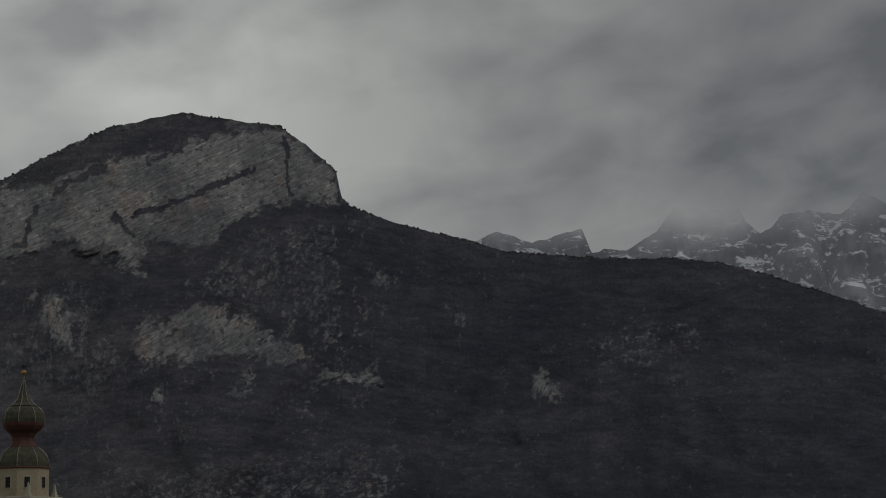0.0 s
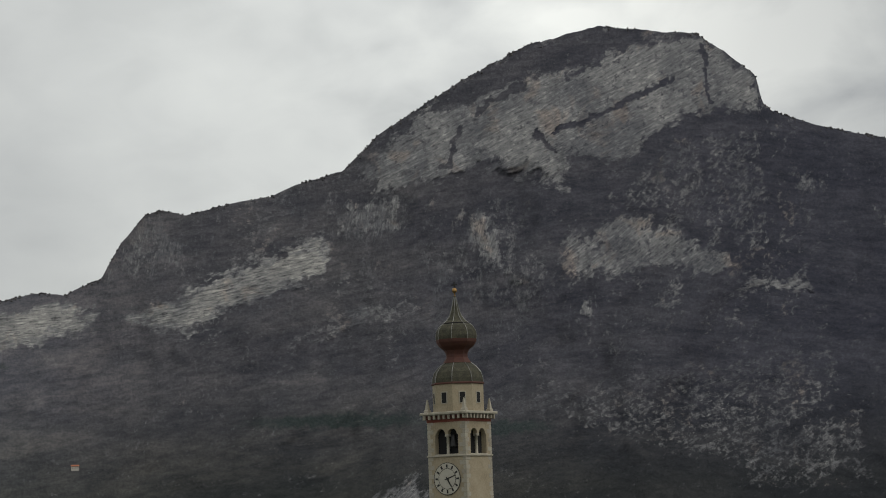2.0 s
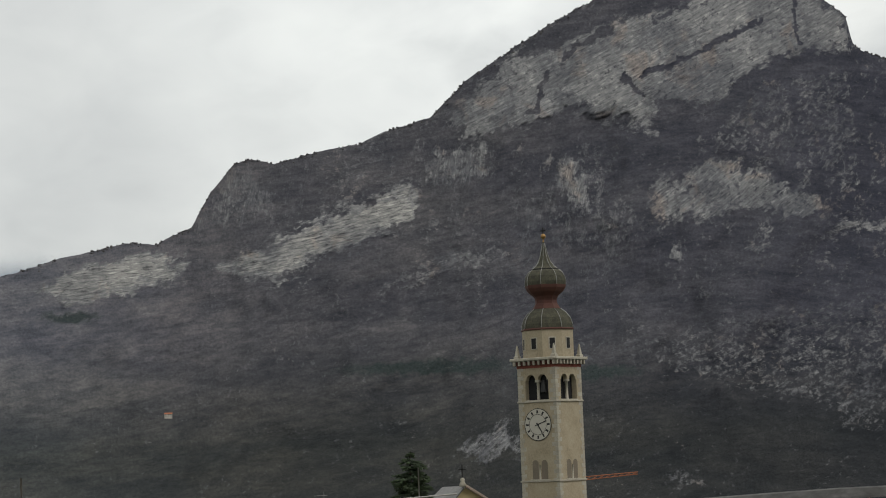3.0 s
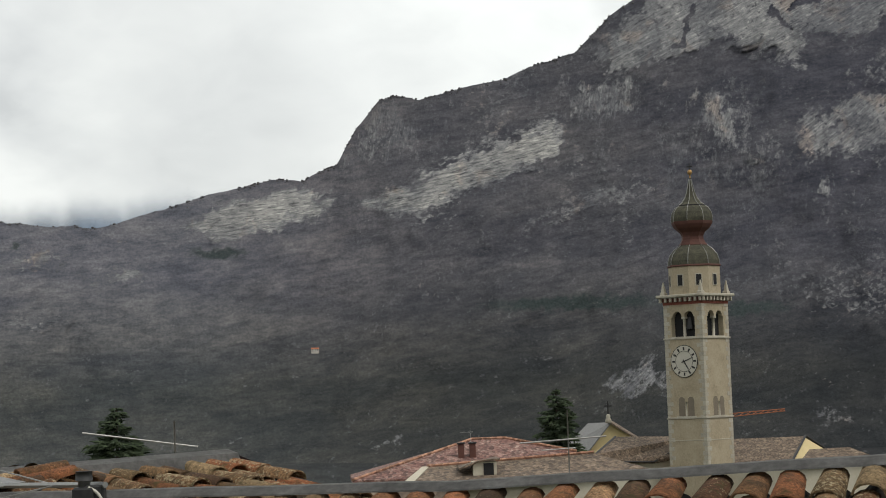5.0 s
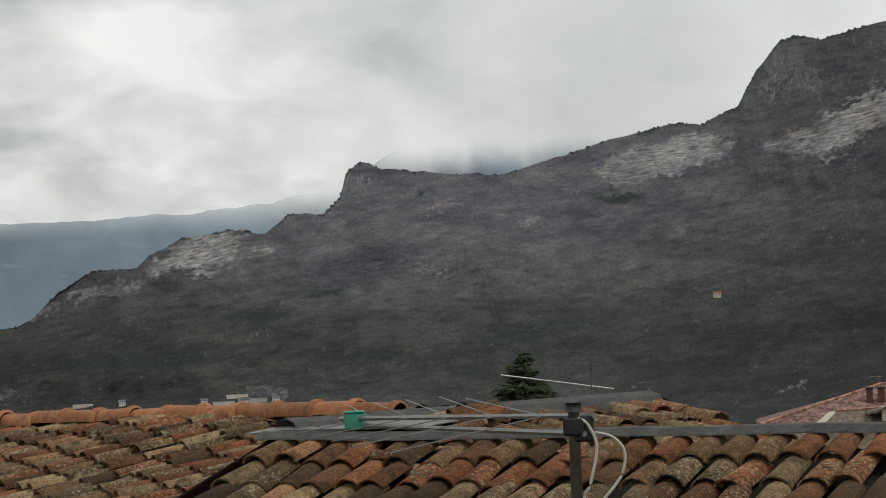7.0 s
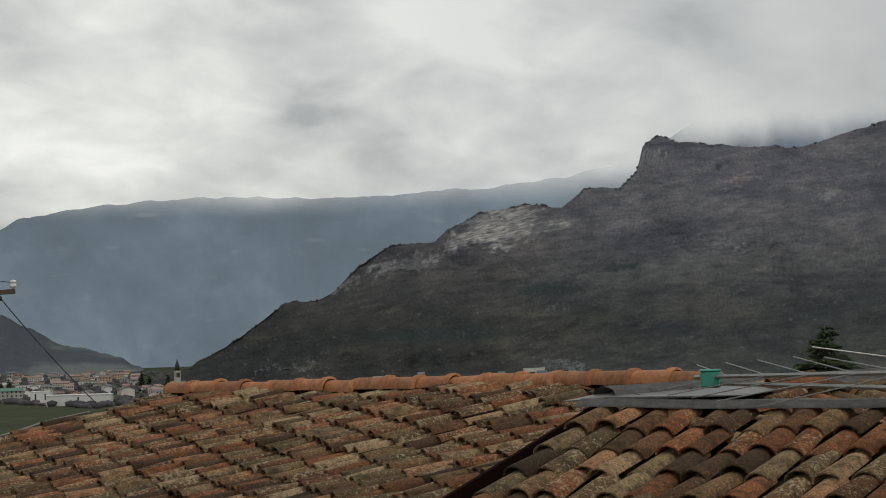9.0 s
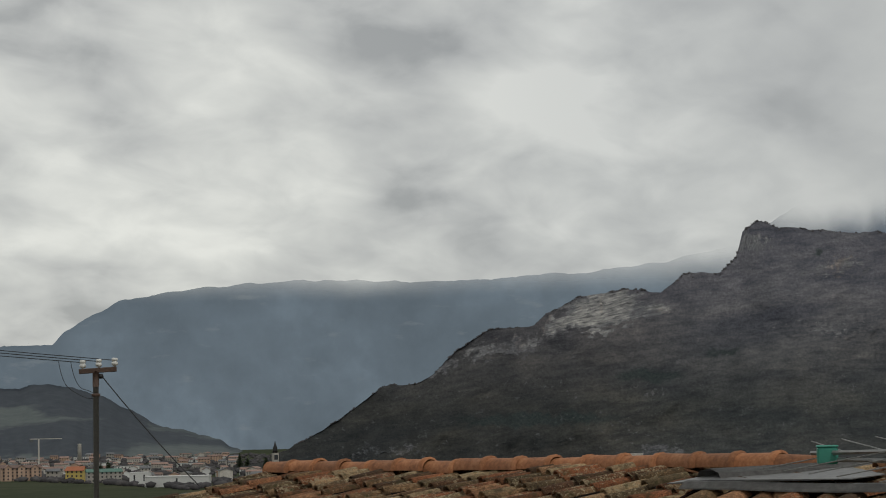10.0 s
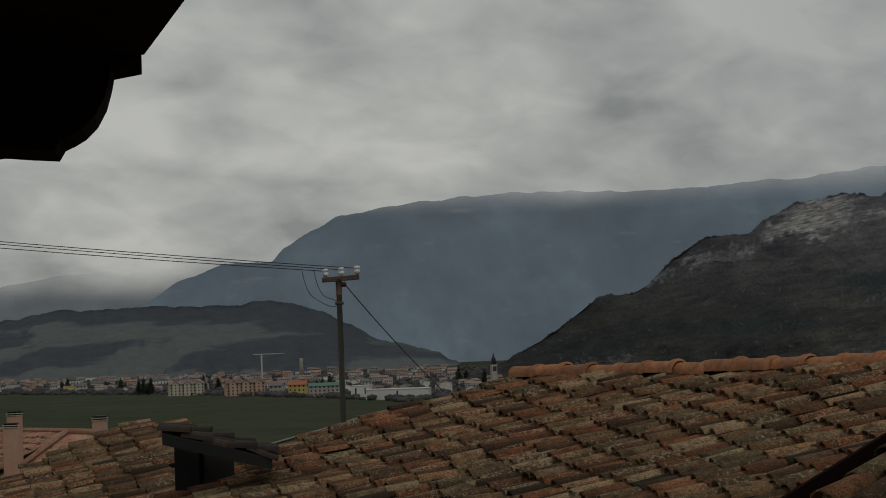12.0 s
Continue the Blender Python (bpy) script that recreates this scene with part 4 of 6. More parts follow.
M_RODS = surface("dull_aluminium", [(0.30, 0.29, 0.27), (0.42, 0.41, 0.39)], 30, 0.45, 0.6)
M_GREENBOX = surface("green_plastic", [(0.03, 0.20, 0.15), (0.045, 0.26, 0.19)], 20, 0.5, fine=90, bump=0.05)
M_CABLE = surface("pale_cable", [(0.42, 0.40, 0.34), (0.5, 0.48, 0.42)], 20, 0.6)
M_BLACK = surface("black_cable", [(0.012, 0.012, 0.013), (0.02, 0.02, 0.02)], 20, 0.6)
M_GOLD = surface("gilt_metal", [(0.30, 0.17, 0.06), (0.4, 0.24, 0.09)], 4, 0.4, 0.7)
M_YELLOW = surface("yellow_plaster", [(0.50, 0.40, 0.20), (0.58, 0.47, 0.26)], 0.6, 0.9, fine=5)
M_CREAM = surface("cream_plaster", [(0.42, 0.38, 0.29), (0.5, 0.46, 0.37)], 0.6, 0.9, fine=5)
M_PINK = surface("pink_plaster", [(0.42, 0.25, 0.18), (0.5, 0.31, 0.23)], 0.8, 0.9, fine=5)
M_CERAMIC = surface("white_ceramic", [(0.6, 0.6, 0.56), (0.72, 0.72, 0.68)], 9, 0.25, bump=0.05)
M_NEEDLE = surface("dark_conifer", [(0.012, 0.022, 0.010), (0.026, 0.042, 0.016), (0.045, 0.062, 0.024)], 0.8, 0.9, fine=6, random=0.4)
M_BARK = surface("bark", [(0.04, 0.03, 0.022), (0.08, 0.06, 0.045)], 4, 0.95)


def make_far_tile(name, colors, stripe=2.2, rows=0.9):
    """Tiled roof seen from far off: columns and courses as relief, tone by tone."""
    m, t, b, add = material(name, 0.9)
    at = place_of(add)
    n1 = add("ShaderNodeTexNoise", {"Vector": at}, Scale=1.1, Detail=5.0, Roughness=0.7)
    n2 = add("ShaderNodeTexNoise", {"Vector": at}, Scale=6.0, Detail=3.0, Roughness=0.7)
    lay = add("ShaderNodeMapping", {"Vector": at}, Scale=(1.3, 0.7, 1.6))
    vor = add("ShaderNodeTexVoronoi", {"Vector": lay.outputs[0]}, Scale=3.6)
    s = add("ShaderNodeMath", {0: n1.outputs["Fac"], 1: n2.outputs["Fac"]}, op="ADD")
    h = add("ShaderNodeMath", {0: s.outputs[0]}, op="MULTIPLY")
    h.inputs[1].default_value = 0.5
    col = ramp_of(t, h.outputs[0], [(0.36 + 0.28 * i / (len(colors) - 1), c) for i, c in enumerate(colors)])
    g = ramp_of(t, vor.outputs["Color"], [(0.2, (0.55, 0.55, 0.55)), (0.8, (1.35, 1.35, 1.35))])
    t.links.new(mix_of(t, 1.0, col, g, "MULTIPLY"), b.inputs["Base Color"])
    bp = add("ShaderNodeBump", {"Height": vor.outputs["Distance"]}, Strength=0.6, Distance=0.08)
    t.links.new(bp.outputs[0], b.inputs["Normal"])
    return m


M_REDROOF = make_far_tile("red_far_tiles", [(0.09, 0.042, 0.035), (0.17, 0.085, 0.068), (0.33, 0.24, 0.20)])
M_BROWNROOF = make_far_tile("brown_far_tiles", [(0.06, 0.042, 0.03), (0.13, 0.092, 0.062), (0.26, 0.20, 0.145)])
M_PINKROOF = make_far_tile("pale_orange_far_tiles", [(0.26, 0.12, 0.075), (0.36, 0.19, 0.12), (0.42, 0.26, 0.18)])


def poly(points, thick=0.0, bm=None, down=Vector((0, 0, -1))):
    """A flat piece with the corners given, thickened downwards."""
    bm = bm or bmesh.new()
    top = [bm.verts.new(p) for p in points]
    bm.faces.new(top)
    if thick:
        low = [bm.verts.new(Vector(p) + down * thick) for p in points]
        bm.faces.new(low[::-1])
        n = len(points)
        for i in range(n):
            bm.faces.new((top[i], low[i], low[(i + 1) % n], top[(i + 1) % n]))
    bmesh.ops.recalc_face_normals(bm, faces=bm.faces[:])
    return bm


def arch(x0, x1, z0, z1, y0, y1, bm=None, steps=8):
    """A round-headed prism standing in the xz plane, from y0 to y1."""
    bm = bm or bmesh.new()
    r, cx = (x1 - x0) / 2, (x0 + x1) / 2
    pts = [(x0, z0), (x1, z0)] + [(cx + r * math.cos(math.pi * k / steps), z1 - r + r * math.sin(math.pi * k / steps)) for k in range(steps + 1)]
    a = [bm.verts.new((x, y0, z)) for x, z in pts]
    b = [bm.verts.new((x, y1, z)) for x, z in pts]
    bm.faces.new(a), bm.faces.new(b[::-1])
    for i in range(len(pts)):
        k = (i + 1) % len(pts)
        bm.faces.new((a[i], b[i], b[k], a[k]))
    bmesh.ops.recalc_face_normals(bm, faces=bm.faces[:])
    return bm


def make_tower():
    side, h = 5.15, 2.575
    az, r = -9.03, 236.0
    v = Vector((-math.sin(radians(az)), math.cos(radians(az)), 0))
    rt = Vector((v.y, -v.x, 0))
    al = radians(34.6)
    e1, e2 = -rt * math.cos(al) + v * math.sin(al), rt * math.sin(al) + v * math.cos(al)
    mid = v * r + (e1 + e2) * h
    m = Matrix.Identity(4)
    for i in range(3):
        m[i][0], m[i][1], m[i][3] = -e1[i], e2[i], mid[i]
    m[2][3] = EYE
    tower = thing("bell_tower", "pale plastered church bell tower with onion dome and clock", "tower", m)
    z = lambda y: -8 + (855 - y) * 0.0632
    wall = part("wall", box(-h, h, -h, h, -32, z(632)), M_STONE, tower)
    # belfry of four piers and walls with twin openings
    zb0, zb1 = z(632), z(573)
    for sx, sy in itertools.product((-1, 1), repeat=2):
        part("corner_pier", box(min(sx * h, sx * (h - 1.0)), max(sx * h, sx * (h - 1.0)), min(sy * h, sy * (h - 1.0)), max(sy * h, sy * (h - 1.0)), zb0, zb1), M_STONE, tower)
    for k in range(4):
        turn_ = Matrix.Rotation(k * math.pi / 2, 4, "Z")
        # wall over the arches, with two round heads cut into it
        bm = bmesh.new()
        steps, ra, top, spring = 8, 0.62, zb1, zb0 + 2.35
        for cx in (-0.79, 0.79):
            arc = [(cx - ra * math.cos(math.pi * i / steps), spring + ra * math.sin(math.pi * i / steps)) for i in range(steps + 1)]
            edge = [(cx - 0.79, spring)] + arc + [(cx + 0.79, spring)]
            up = [(cx - 0.79, top)] + [(x, top) for x, _ in arc] + [(cx + 0.79, top)]
            for i in range(len(edge) - 1):
                q = [edge[i], edge[i + 1], up[i + 1], up[i]]
                f0 = [bm.verts.new((x, -h + 0.02, zz)) for x, zz in q]
                f1 = [bm.verts.new((x, -h + 0.55, zz)) for x, zz in q]
                bm.faces.new(f0), bm.faces.new(f1[::-1]), bm.faces.new((f0[0], f1[0], f1[1], f0[1]))
        bmesh.ops.remove_doubles(bm, verts=bm.verts[:], dist=0.001)
        part("arch_wall", bm, M_STONE, tower, m=turn_)
        col = part("column", cyl(0, -h + 0.3, zb0 + 0.1, spring - 0.25, 0.17, 12), M_QUOIN, tower, "pale stone column", turn_)
        part("capital", box(-0.26, 0.26, -h + 0.04, -h + 0.56, spring - 0.25, spring, 0.03), M_QUOIN, tower, m=turn_)
        part("sill", box(-1.7, 1.7, -h - 0.06, -h + 0.5, zb0, zb0 + 0.14, 0.02), M_QUOIN, tower, m=turn_)
        # blind twin arches low on the shaft: frame, and recess shade painted as darker tan
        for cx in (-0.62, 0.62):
            part("blind_arch", arch(cx - 0.42, cx + 0.42, z(770), z(736), -h - 0.012, -h + 0.2), M_ARCHSHADE, tower, "blind arch with its shade as darker tan", turn_)
        part("mullion", cyl(0, -h - 0.03, z(770), z(745), 0.1, 8), M_QUOIN, tower, m=turn_)
        part("sill", box(-1.3, 1.3, -h - 0.12, -h + 0.05, z(773), z(770), 0.02), M_QUOIN, tower, m=turn_)
    # near-black block fills the belfry so the arches look unlit inside
    inside = part("bell_frame", box(-1.9, 1.9, -1.9, 1.9, zb0 + 0.01, zb1 - 0.01), M_DARK, tower, "dark block standing in for belfry shade")
    bell = part("bell", lathe([(0.05, zb0 + 2.3), (0.3, zb0 + 2.25), (0.42, zb0 + 1.7), (0.5, zb0 + 1.3), (0.66, zb0 + 1.0), (0.64, zb0 + 0.95)][::-1], 16), M_IRON, tower, m=Matrix.Translation((0.55, -2.05, 0)) @ Matrix.Diagonal((0.8, 0.5, 1, 1)))
    # quoins at the corners
    rnd = random.Random(8)
    qm = {}
    zz, k = z(855), 0
    while zz < z(575):
        for sx, sy in ((1, -1), (-1, -1), (1, 1)):
            lx, ly = (0.75, 0.42) if (k + (sx > 0)) % 2 else (0.42, 0.75)
            lx, ly = lx * rnd.uniform(0.8, 1.15), ly * rnd.uniform(0.8, 1.15)
            part("quoin", box(min(sx * (h + 0.03), sx * (h - lx)), max(sx * (h + 0.03), sx * (h - lx)), min(sy * (h + 0.03), sy * (h - ly)), max(sy * (h + 0.03), sy * (h - ly)), zz, zz + 0.47, 0.02), M_QUOIN, tower)
        zz, k = zz + 0.5, k + 1
    for y, out, tall in ((632, 0.13, 0.16), (772, 0.13, 0.18), (812, 0.04, 0.07)):
        part("string_course", box(-h - out, h + out, -h - out, h + out, z(y) - tall, z(y) + 0.02, 0.03), M_QUOIN, tower)
    # cornice: red band, brackets, slab
    part("red_band", box(-h - 0.05, h + 0.05, -h - 0.05, h + 0.05, z(573), z(568)), M_REDBAND, tower, "red painted band")
    part("cornice", box(-h - 0.25, h + 0.25, -h - 0.25, h + 0.25, z(568), z(561)), M_RUST, tower)
    for k in range(4):
        turn_ = Matrix.Rotation(k * math.pi / 2, 4, "Z")
        for i in range(9):
            x = -h - 0.1 + i * (2 * h + 0.2) / 8
            part("bracket", box(x - 0.11, x + 0.11, -h - 0.5, -h - 0.2, z(568), z(560), 0.02), M_QUOIN, tower, m=turn_)
    part("cornice_slab", box(-h - 0.62, h + 0.62, -h - 0.62, h + 0.62, z(560), z(555), 0.06), M_QUOIN, tower)
    for sx, sy in itertools.product((-1, 1), repeat=2):
        part("pinnacle", lathe([(0.42, z(555)), (0.42, z(551)), (0.3, z(550)), (0.09, z(533)), (0.03, z(531))], 4, flat=True), M_QUOIN, tower, m=Matrix.Translation((sx * (h - 0.05), sy * (h - 0.05), 0)))
    # eight-sided drum with small windows
    rad = 2.72 / math.cos(math.pi / 8)
    drum = part("drum", lathe([(rad, z(555)), (rad, z(505))], 8, flat=True), M_STONE, tower)
    for k in range(8):
        mm = Matrix.Rotation(k * math.pi / 4, 4, "Z")
        w = part("drum_window", box(-0.42, 0.42, -2.78, -2.68, z(541), z(519), 0.01), M_QUOIN, tower, m=mm)
        part("opening", box(-0.3, 0.3, -2.80, -2.5, z(539.5), z(521)), M_DARK, w)
    part("drum_band", lathe([(rad + 0.1, z(506)), (rad + 0.14, z(504.5)), (rad + 0.08, z(502.5))], 8, flat=True), M_RUST, tower)
    part("lower_dome", lathe([(rad + 0.02, z(503)), (rad - 0.02, z(495)), (rad - 0.25, z(484)), (rad - 0.75, z(474)), (1.62, z(467.5)), (1.6, z(466))], 8, flat=True), M_SHINGLE, tower)
    part("neck", lathe([(1.66, z(467)), (1.45, z(462)), (1.28, z(457)), (1.24, z(452)), (1.3, z(448))], 8, flat=True), M_RUST, tower, "rusty brown neck")
    part("bulb_underside", lathe([(1.26, z(450)), (1.45, z(444)), (2.0, z(437)), (2.3, z(430)), (2.38, z(424.5))], 8, flat=True), M_RUST, tower, "rusty red underside")
    part("bulb", lathe([(2.37, z(425)), (2.41, z(418)), (2.28, z(408)), (1.95, z(400)), (1.6, z(396.5))], 8, flat=True), M_SHINGLE, tower)
    part("bulb_eave", lathe([(1.6, z(397)), (1.66, z(396)), (1.6, z(394.8))], 8, flat=True), M_DARK, tower, "dark drip edge")
    part("spire", lathe([(1.6, z(396)), (1.12, z(390)), (0.74, z(382)), (0.46, z(370)), (0.28, z(357)), (0.13, z(346))], 8, flat=True), M_SHINGLE, tower)
    for k in range(8):
        mm = Matrix.Rotation((k + 0.5) * math.pi / 4 - math.pi / 2 + math.pi / 8 * 0, 4, "Z")
        part("rib", tube([(2.36, 0, z(425)), (2.4, 0, z(418)), (2.27, 0, z(408)), (1.94, 0, z(400)), (1.6, 0, z(396)), (1.12, 0, z(390)), (0.74, 0, z(382)), (0.46, 0, z(370)), (0.14, 0, z(348))], 0.035, 4), M_STEEL, tower, m=mm)
        part("rib", tube([(rad + 0.04, 0, z(502)), (rad + 0.02, 0, z(495)), (rad - 0.22, 0, z(484)), (rad - 0.72, 0, z(474)), (1.65, 0, z(467))], 0.035, 4), M_STEEL, tower, m=mm)
    part("finial", lathe([(0.12, z(349)), (0.1, z(345)), (0.06, z(341)), (0.26, z(338)), (0.3, z(335)), (0.2, z(332)), (0.05, z(331)), (0.04, z(328))], 12), M_GOLD, tower, "gilt ball")
    cross = part("cross", box(-0.06, 0.06, -0.05, 0.05, z(331), z(320)), M_IRON, tower)
    part("cross_arm", box(-0.4, 0.4, -0.05, 0.05, z(326.5), z(324.5)), M_IRON, cross)
    # clock on the face towards the valley
    zc = z(673.5)
    cx = -0.02
    up = Matrix.Translation((cx, -h - 0.02, zc)) @ Matrix.Rotation(math.pi / 2, 4, "X")
    clock = part("clock_face", lathe([(1.55, 0), (1.55, 0.06), (1.5, 0.07)], 48), M_WHITE, tower, "pale round clock face", up @ Matrix.Diagonal((1.13, 1.13, 1, 1)))
    part("rim", tube([(1.58 * math.cos(a), 1.58 * math.sin(a), 0.05) for a in [2 * math.pi * i / 48 for i in range(49)]], 0.035, 6), M_IRON, clock)
    part("inner_ring", tube([(1.02 * math.cos(a), 1.02 * math.sin(a), 0.075) for a in [2 * math.pi * i / 48 for i in range(49)]], 0.025, 4), M_IRON, clock)
    for i in range(12):
        a = i * math.pi / 6
        part("numeral", box(-0.09, 0.09, 1.1, 1.42, 0.068, 0.09), M_IRON, clock, m=Matrix.Rotation(a, 4, "Z"))
    part("hour_hand", box(-0.07, 0.07, -0.2, 0.95, 0.09, 0.11, 0.01), M_IRON, clock, m=Matrix.Rotation(radians(-148), 4, "Z"))
    part("minute_hand", box(-0.05, 0.05, -0.3, 1.15, 0.115, 0.135, 0.01), M_IRON, clock, m=Matrix.Rotation(radians(-72), 4, "Z"))


def make_church():
    church = thing("church", "church with brown tiled roofs and cream gables behind the tower", "church")
    E_ = lambda x, y, z: Vector((x, y, EYE + z))
    part("roof", poly([E_(28.2, 244.7, -4.8), E_(37.6, 245.9, -5.1), E_(36.4, 240.6, -6.9), E_(31.7, 238.2, -7.5), E_(27.5, 236.8, -7.3), E_(24.7, 235.1, -6.5)], 0.35), M_BROWNROOF, church)
    part("fascia", tube([E_(24.7, 235.0, -6.6), E_(28.2, 244.6, -4.85)], 0.16, 6), M_IRON, church, "dark verge")
    part("fascia", tube([E_(27.5, 236.7, -7.45), E_(31.7, 238.1, -7.65), E_(34.2, 240.6, -6.6)], 0.12, 6), M_IRON, church, "dark eave")
    part("wall", poly([E_(24.8, 235.6, -6.9), E_(27.5, 237.1, -7.6), E_(36.4, 240.9, -7.6), E_(36.4, 240.9, -14), E_(24.8, 235.6, -14)], 0.5, down=Vector((0, 1, 0))), M_CREAM, church)
    # roof and gable on the far side of the tower
    part("roof", poly([E_(39.5, 246.9, -5.6), E_(49.8, 242.3, -5.5), E_(46.0, 232.9, -8.4), E_(37.5, 237.2, -8.5)], 0.35), M_BROWNROOF, church)
    part("gable", poly([E_(49.8, 242.0, -5.7), E_(51.9, 242.7, -6.95), E_(51.9, 242.7, -13), E_(46.2, 232.7, -13), E_(46.2, 232.7, -8.6)], 0.35, down=Vector((-0.5, 0.4, 0))), M_YELLOW, church, "cream plastered gable")
    part("fascia", tube([E_(46.0, 232.7, -8.4), E_(49.8, 242.1, -5.45), E_(52.2, 242.8, -7.0)], 0.16, 6), M_IRON, church, "dark verge")
    part("roof", poly([E_(48.8, 235.4, -6.8), E_(53.1, 234.4, -6.7), E_(55.3, 230.0, -7.9), E_(45.9, 228.9, -8.5)], 0.3), M_BROWNROOF, church)
    part("wall", poly([E_(37.5, 237.5, -8.7), E_(46.0, 229.4, -8.7), E_(55.3, 230.4, -8.2), E_(55.3, 230.4, -15), E_(46.0, 229.4, -15), E_(37.5, 237.5, -15)], 0.5, down=Vector((0, 1, 0))), M_CREAM, church)
    # chapel behind the nave, with the cross on its gable
    ch = thing("chapel", "small yellow gabled chapel with a stone cross", "chapel")
    gx, gy = 28.6, 252.7
    part("gable_wall", poly([E_(gx, gy, -3.4), E_(31.5, 254.4, -5.2), E_(31.5, 254.4, -16), E_(25.9, 252.2, -16), E_(25.9, 252.2, -6.6)], 0.4, down=Vector((0.1, 1, 0))), M_YELLOW, ch)
    part("roof", poly([E_(gx, gy - 0.5, -3.2), E_(31.9, 254.3, -5.25), E_(33.4, 266, -5.25), E_(30.2, 264.6, -3.2)], 0.2), M_BROWNROOF, ch)
    part("roof", poly([E_(gx, gy - 0.5, -3.2), E_(25.6, 251.6, -6.65), E_(23.6, 260.8, -6.3), E_(27.0, 263.6, -3.4)], 0.2), M_ZINC, ch, "grey sheet roof")
    part("pedestal", lathe([(0.42, EYE - 3.3), (0.36, EYE - 2.9), (0.22, EYE - 2.7), (0.28, EYE - 2.4), (0.12, EYE - 2.25)], 10), M_QUOIN, ch, m=Matrix.Translation((gx - 0.25, gy - 0.2, 0)))
    cr = part("cross", box(gx - 0.34, gx - 0.18, gy - 0.27, gy - 0.13, EYE - 2.35, EYE - 0.7), M_IRON, ch)
    part("cross_arm", box(gx - 0.72, gx + 0.2, gy - 0.27, gy - 0.13, EYE - 1.35, EYE - 1.2), M_IRON, cr)


def make_red_house():
    E_ = lambda x, y, z: Vector((x, y, EYE + z))
    house = thing("house", "large house with a hipped red tile roof", "house")
    part("roof", poly([E_(6.8, 142.2, -2.6), E_(9.0, 142.1, -2.6), E_(14.6, 134, -4.7), E_(-1.2, 134, -4.75)], 0.3), M_REDROOF, house)
    part("roof", poly([E_(9.0, 142.1, -2.6), E_(13.4, 138.6, -3.55), E_(15.2, 136.6, -4.3), E_(14.6, 134, -4.7)], 0.3), M_REDROOF, house)
    part("roof", poly([E_(6.8, 142.2, -2.6), E_(-1.2, 134, -4.75), E_(-1.5, 147, -4.8)], 0.3), M_REDROOF, house)
    part("wall", box(-0.7, 14.2, 134.8, 147, 0, EYE - 4.9), M_CREAM, house)
    for a, b in (((6.8, 142.2, -2.54), (-1.2, 134, -4.69)), ((6.8, 142.2, -2.54), (9.0, 142.1, -2.54)), ((9.0, 142.1, -2.54), (13.4, 138.6, -3.5))):
        part("hip_ridge", tube([E_(*a), E_(*b)], 0.09, 6), M_PINKROOF, house)
    for x in (5.85, 6.6):
        c = part("chimney", box(x - 0.2, x + 0.2, 138.0, 138.5, EYE - 4.0, EYE - 2.8), M_RUST, house, "brick chimney")
        part("chimney_cap", box(x - 0.27, x + 0.27, 137.93, 138.57, EYE - 2.8, EYE - 2.68, 0.03), M_IRON, c)
    front = thing("house", "lower house with grey-brown tiles and an attic dormer", "house")
    part("roof", poly([E_(3.4, 129.9, -3.95), E_(13.6, 129.5, -3.45), E_(16.8, 123.3, -4.5), E_(1.5, 121.5, -5.0)], 0.25), M_BROWNROOF, front)
    part("verge", poly([E_(3.1, 129.9, -3.9), E_(3.5, 129.9, -3.9), E_(1.9, 121.5, -4.95), E_(1.2, 121.5, -4.95)], 0.35), M_CREAM, front)
    part("wall", box(2.2, 15.8, 123.0, 133, 0, EYE - 4.9), M_CREAM, front)
    part("ridge", tube([E_(3.4, 129.9, -3.86), E_(13.6, 129.5, -3.37)], 0.09, 6), M_PINKROOF, front)
    d = part("dormer", box(6.0, 7.4, 125.6, 128.4, EYE - 4.5, EYE - 3.62), M_CREAM, front)
    part("dormer_roof", poly([E_(5.2, 125.4, -3.95), E_(6.4, 125.4, -3.5), E_(7.6, 125.4, -3.45), E_(7.6, 128.8, -3.4), E_(5.2, 128.8, -3.9)], 0.1), M_BROWNROOF, d)
    part("dormer_window", box(6.62, 7.22, 125.56, 125.8, EYE - 4.4, EYE - 3.7), M_DARK, d, "dark attic opening")
    # a thin aerial on the ridge behind
    aerial("aerial", "thin television aerial on a chimney", E_(6.5, 138.4, -2.68), 0.9, 0.75, 5, 0.5, -20)


def aerial(name, label, foot, tall, boom, rods, rod, turn_deg, tilt=0.0, mat=None):
    """A mast with one boom that carries cross rods."""
    a = thing(name, label, "aerial")
    mat = mat or M_RODS
    part("mast", tube([foot, foot + Vector((0, 0, tall))], 0.011, 8), M_STEEL, a)
    m = Matrix.Translation(foot + Vector((0, 0, tall * 0.72))) @ pose(0, 0, 0, 0, tilt, turn_deg)
    b = part("boom", tube([(-boom * 0.8, 0, 0), (boom * 0.2, 0, 0)], 0.010, 6), mat, a, m=m)
    for i in range(rods):
        x = -boom * 0.78 + boom * 0.95 * i / max(1, rods - 1)
        part("rod", tube([(x, -rod * (0.5 + 0.04 * i), 0), (x, rod * (0.5 + 0.04 * i), 0)], 0.005, 5), mat, b)
    return a


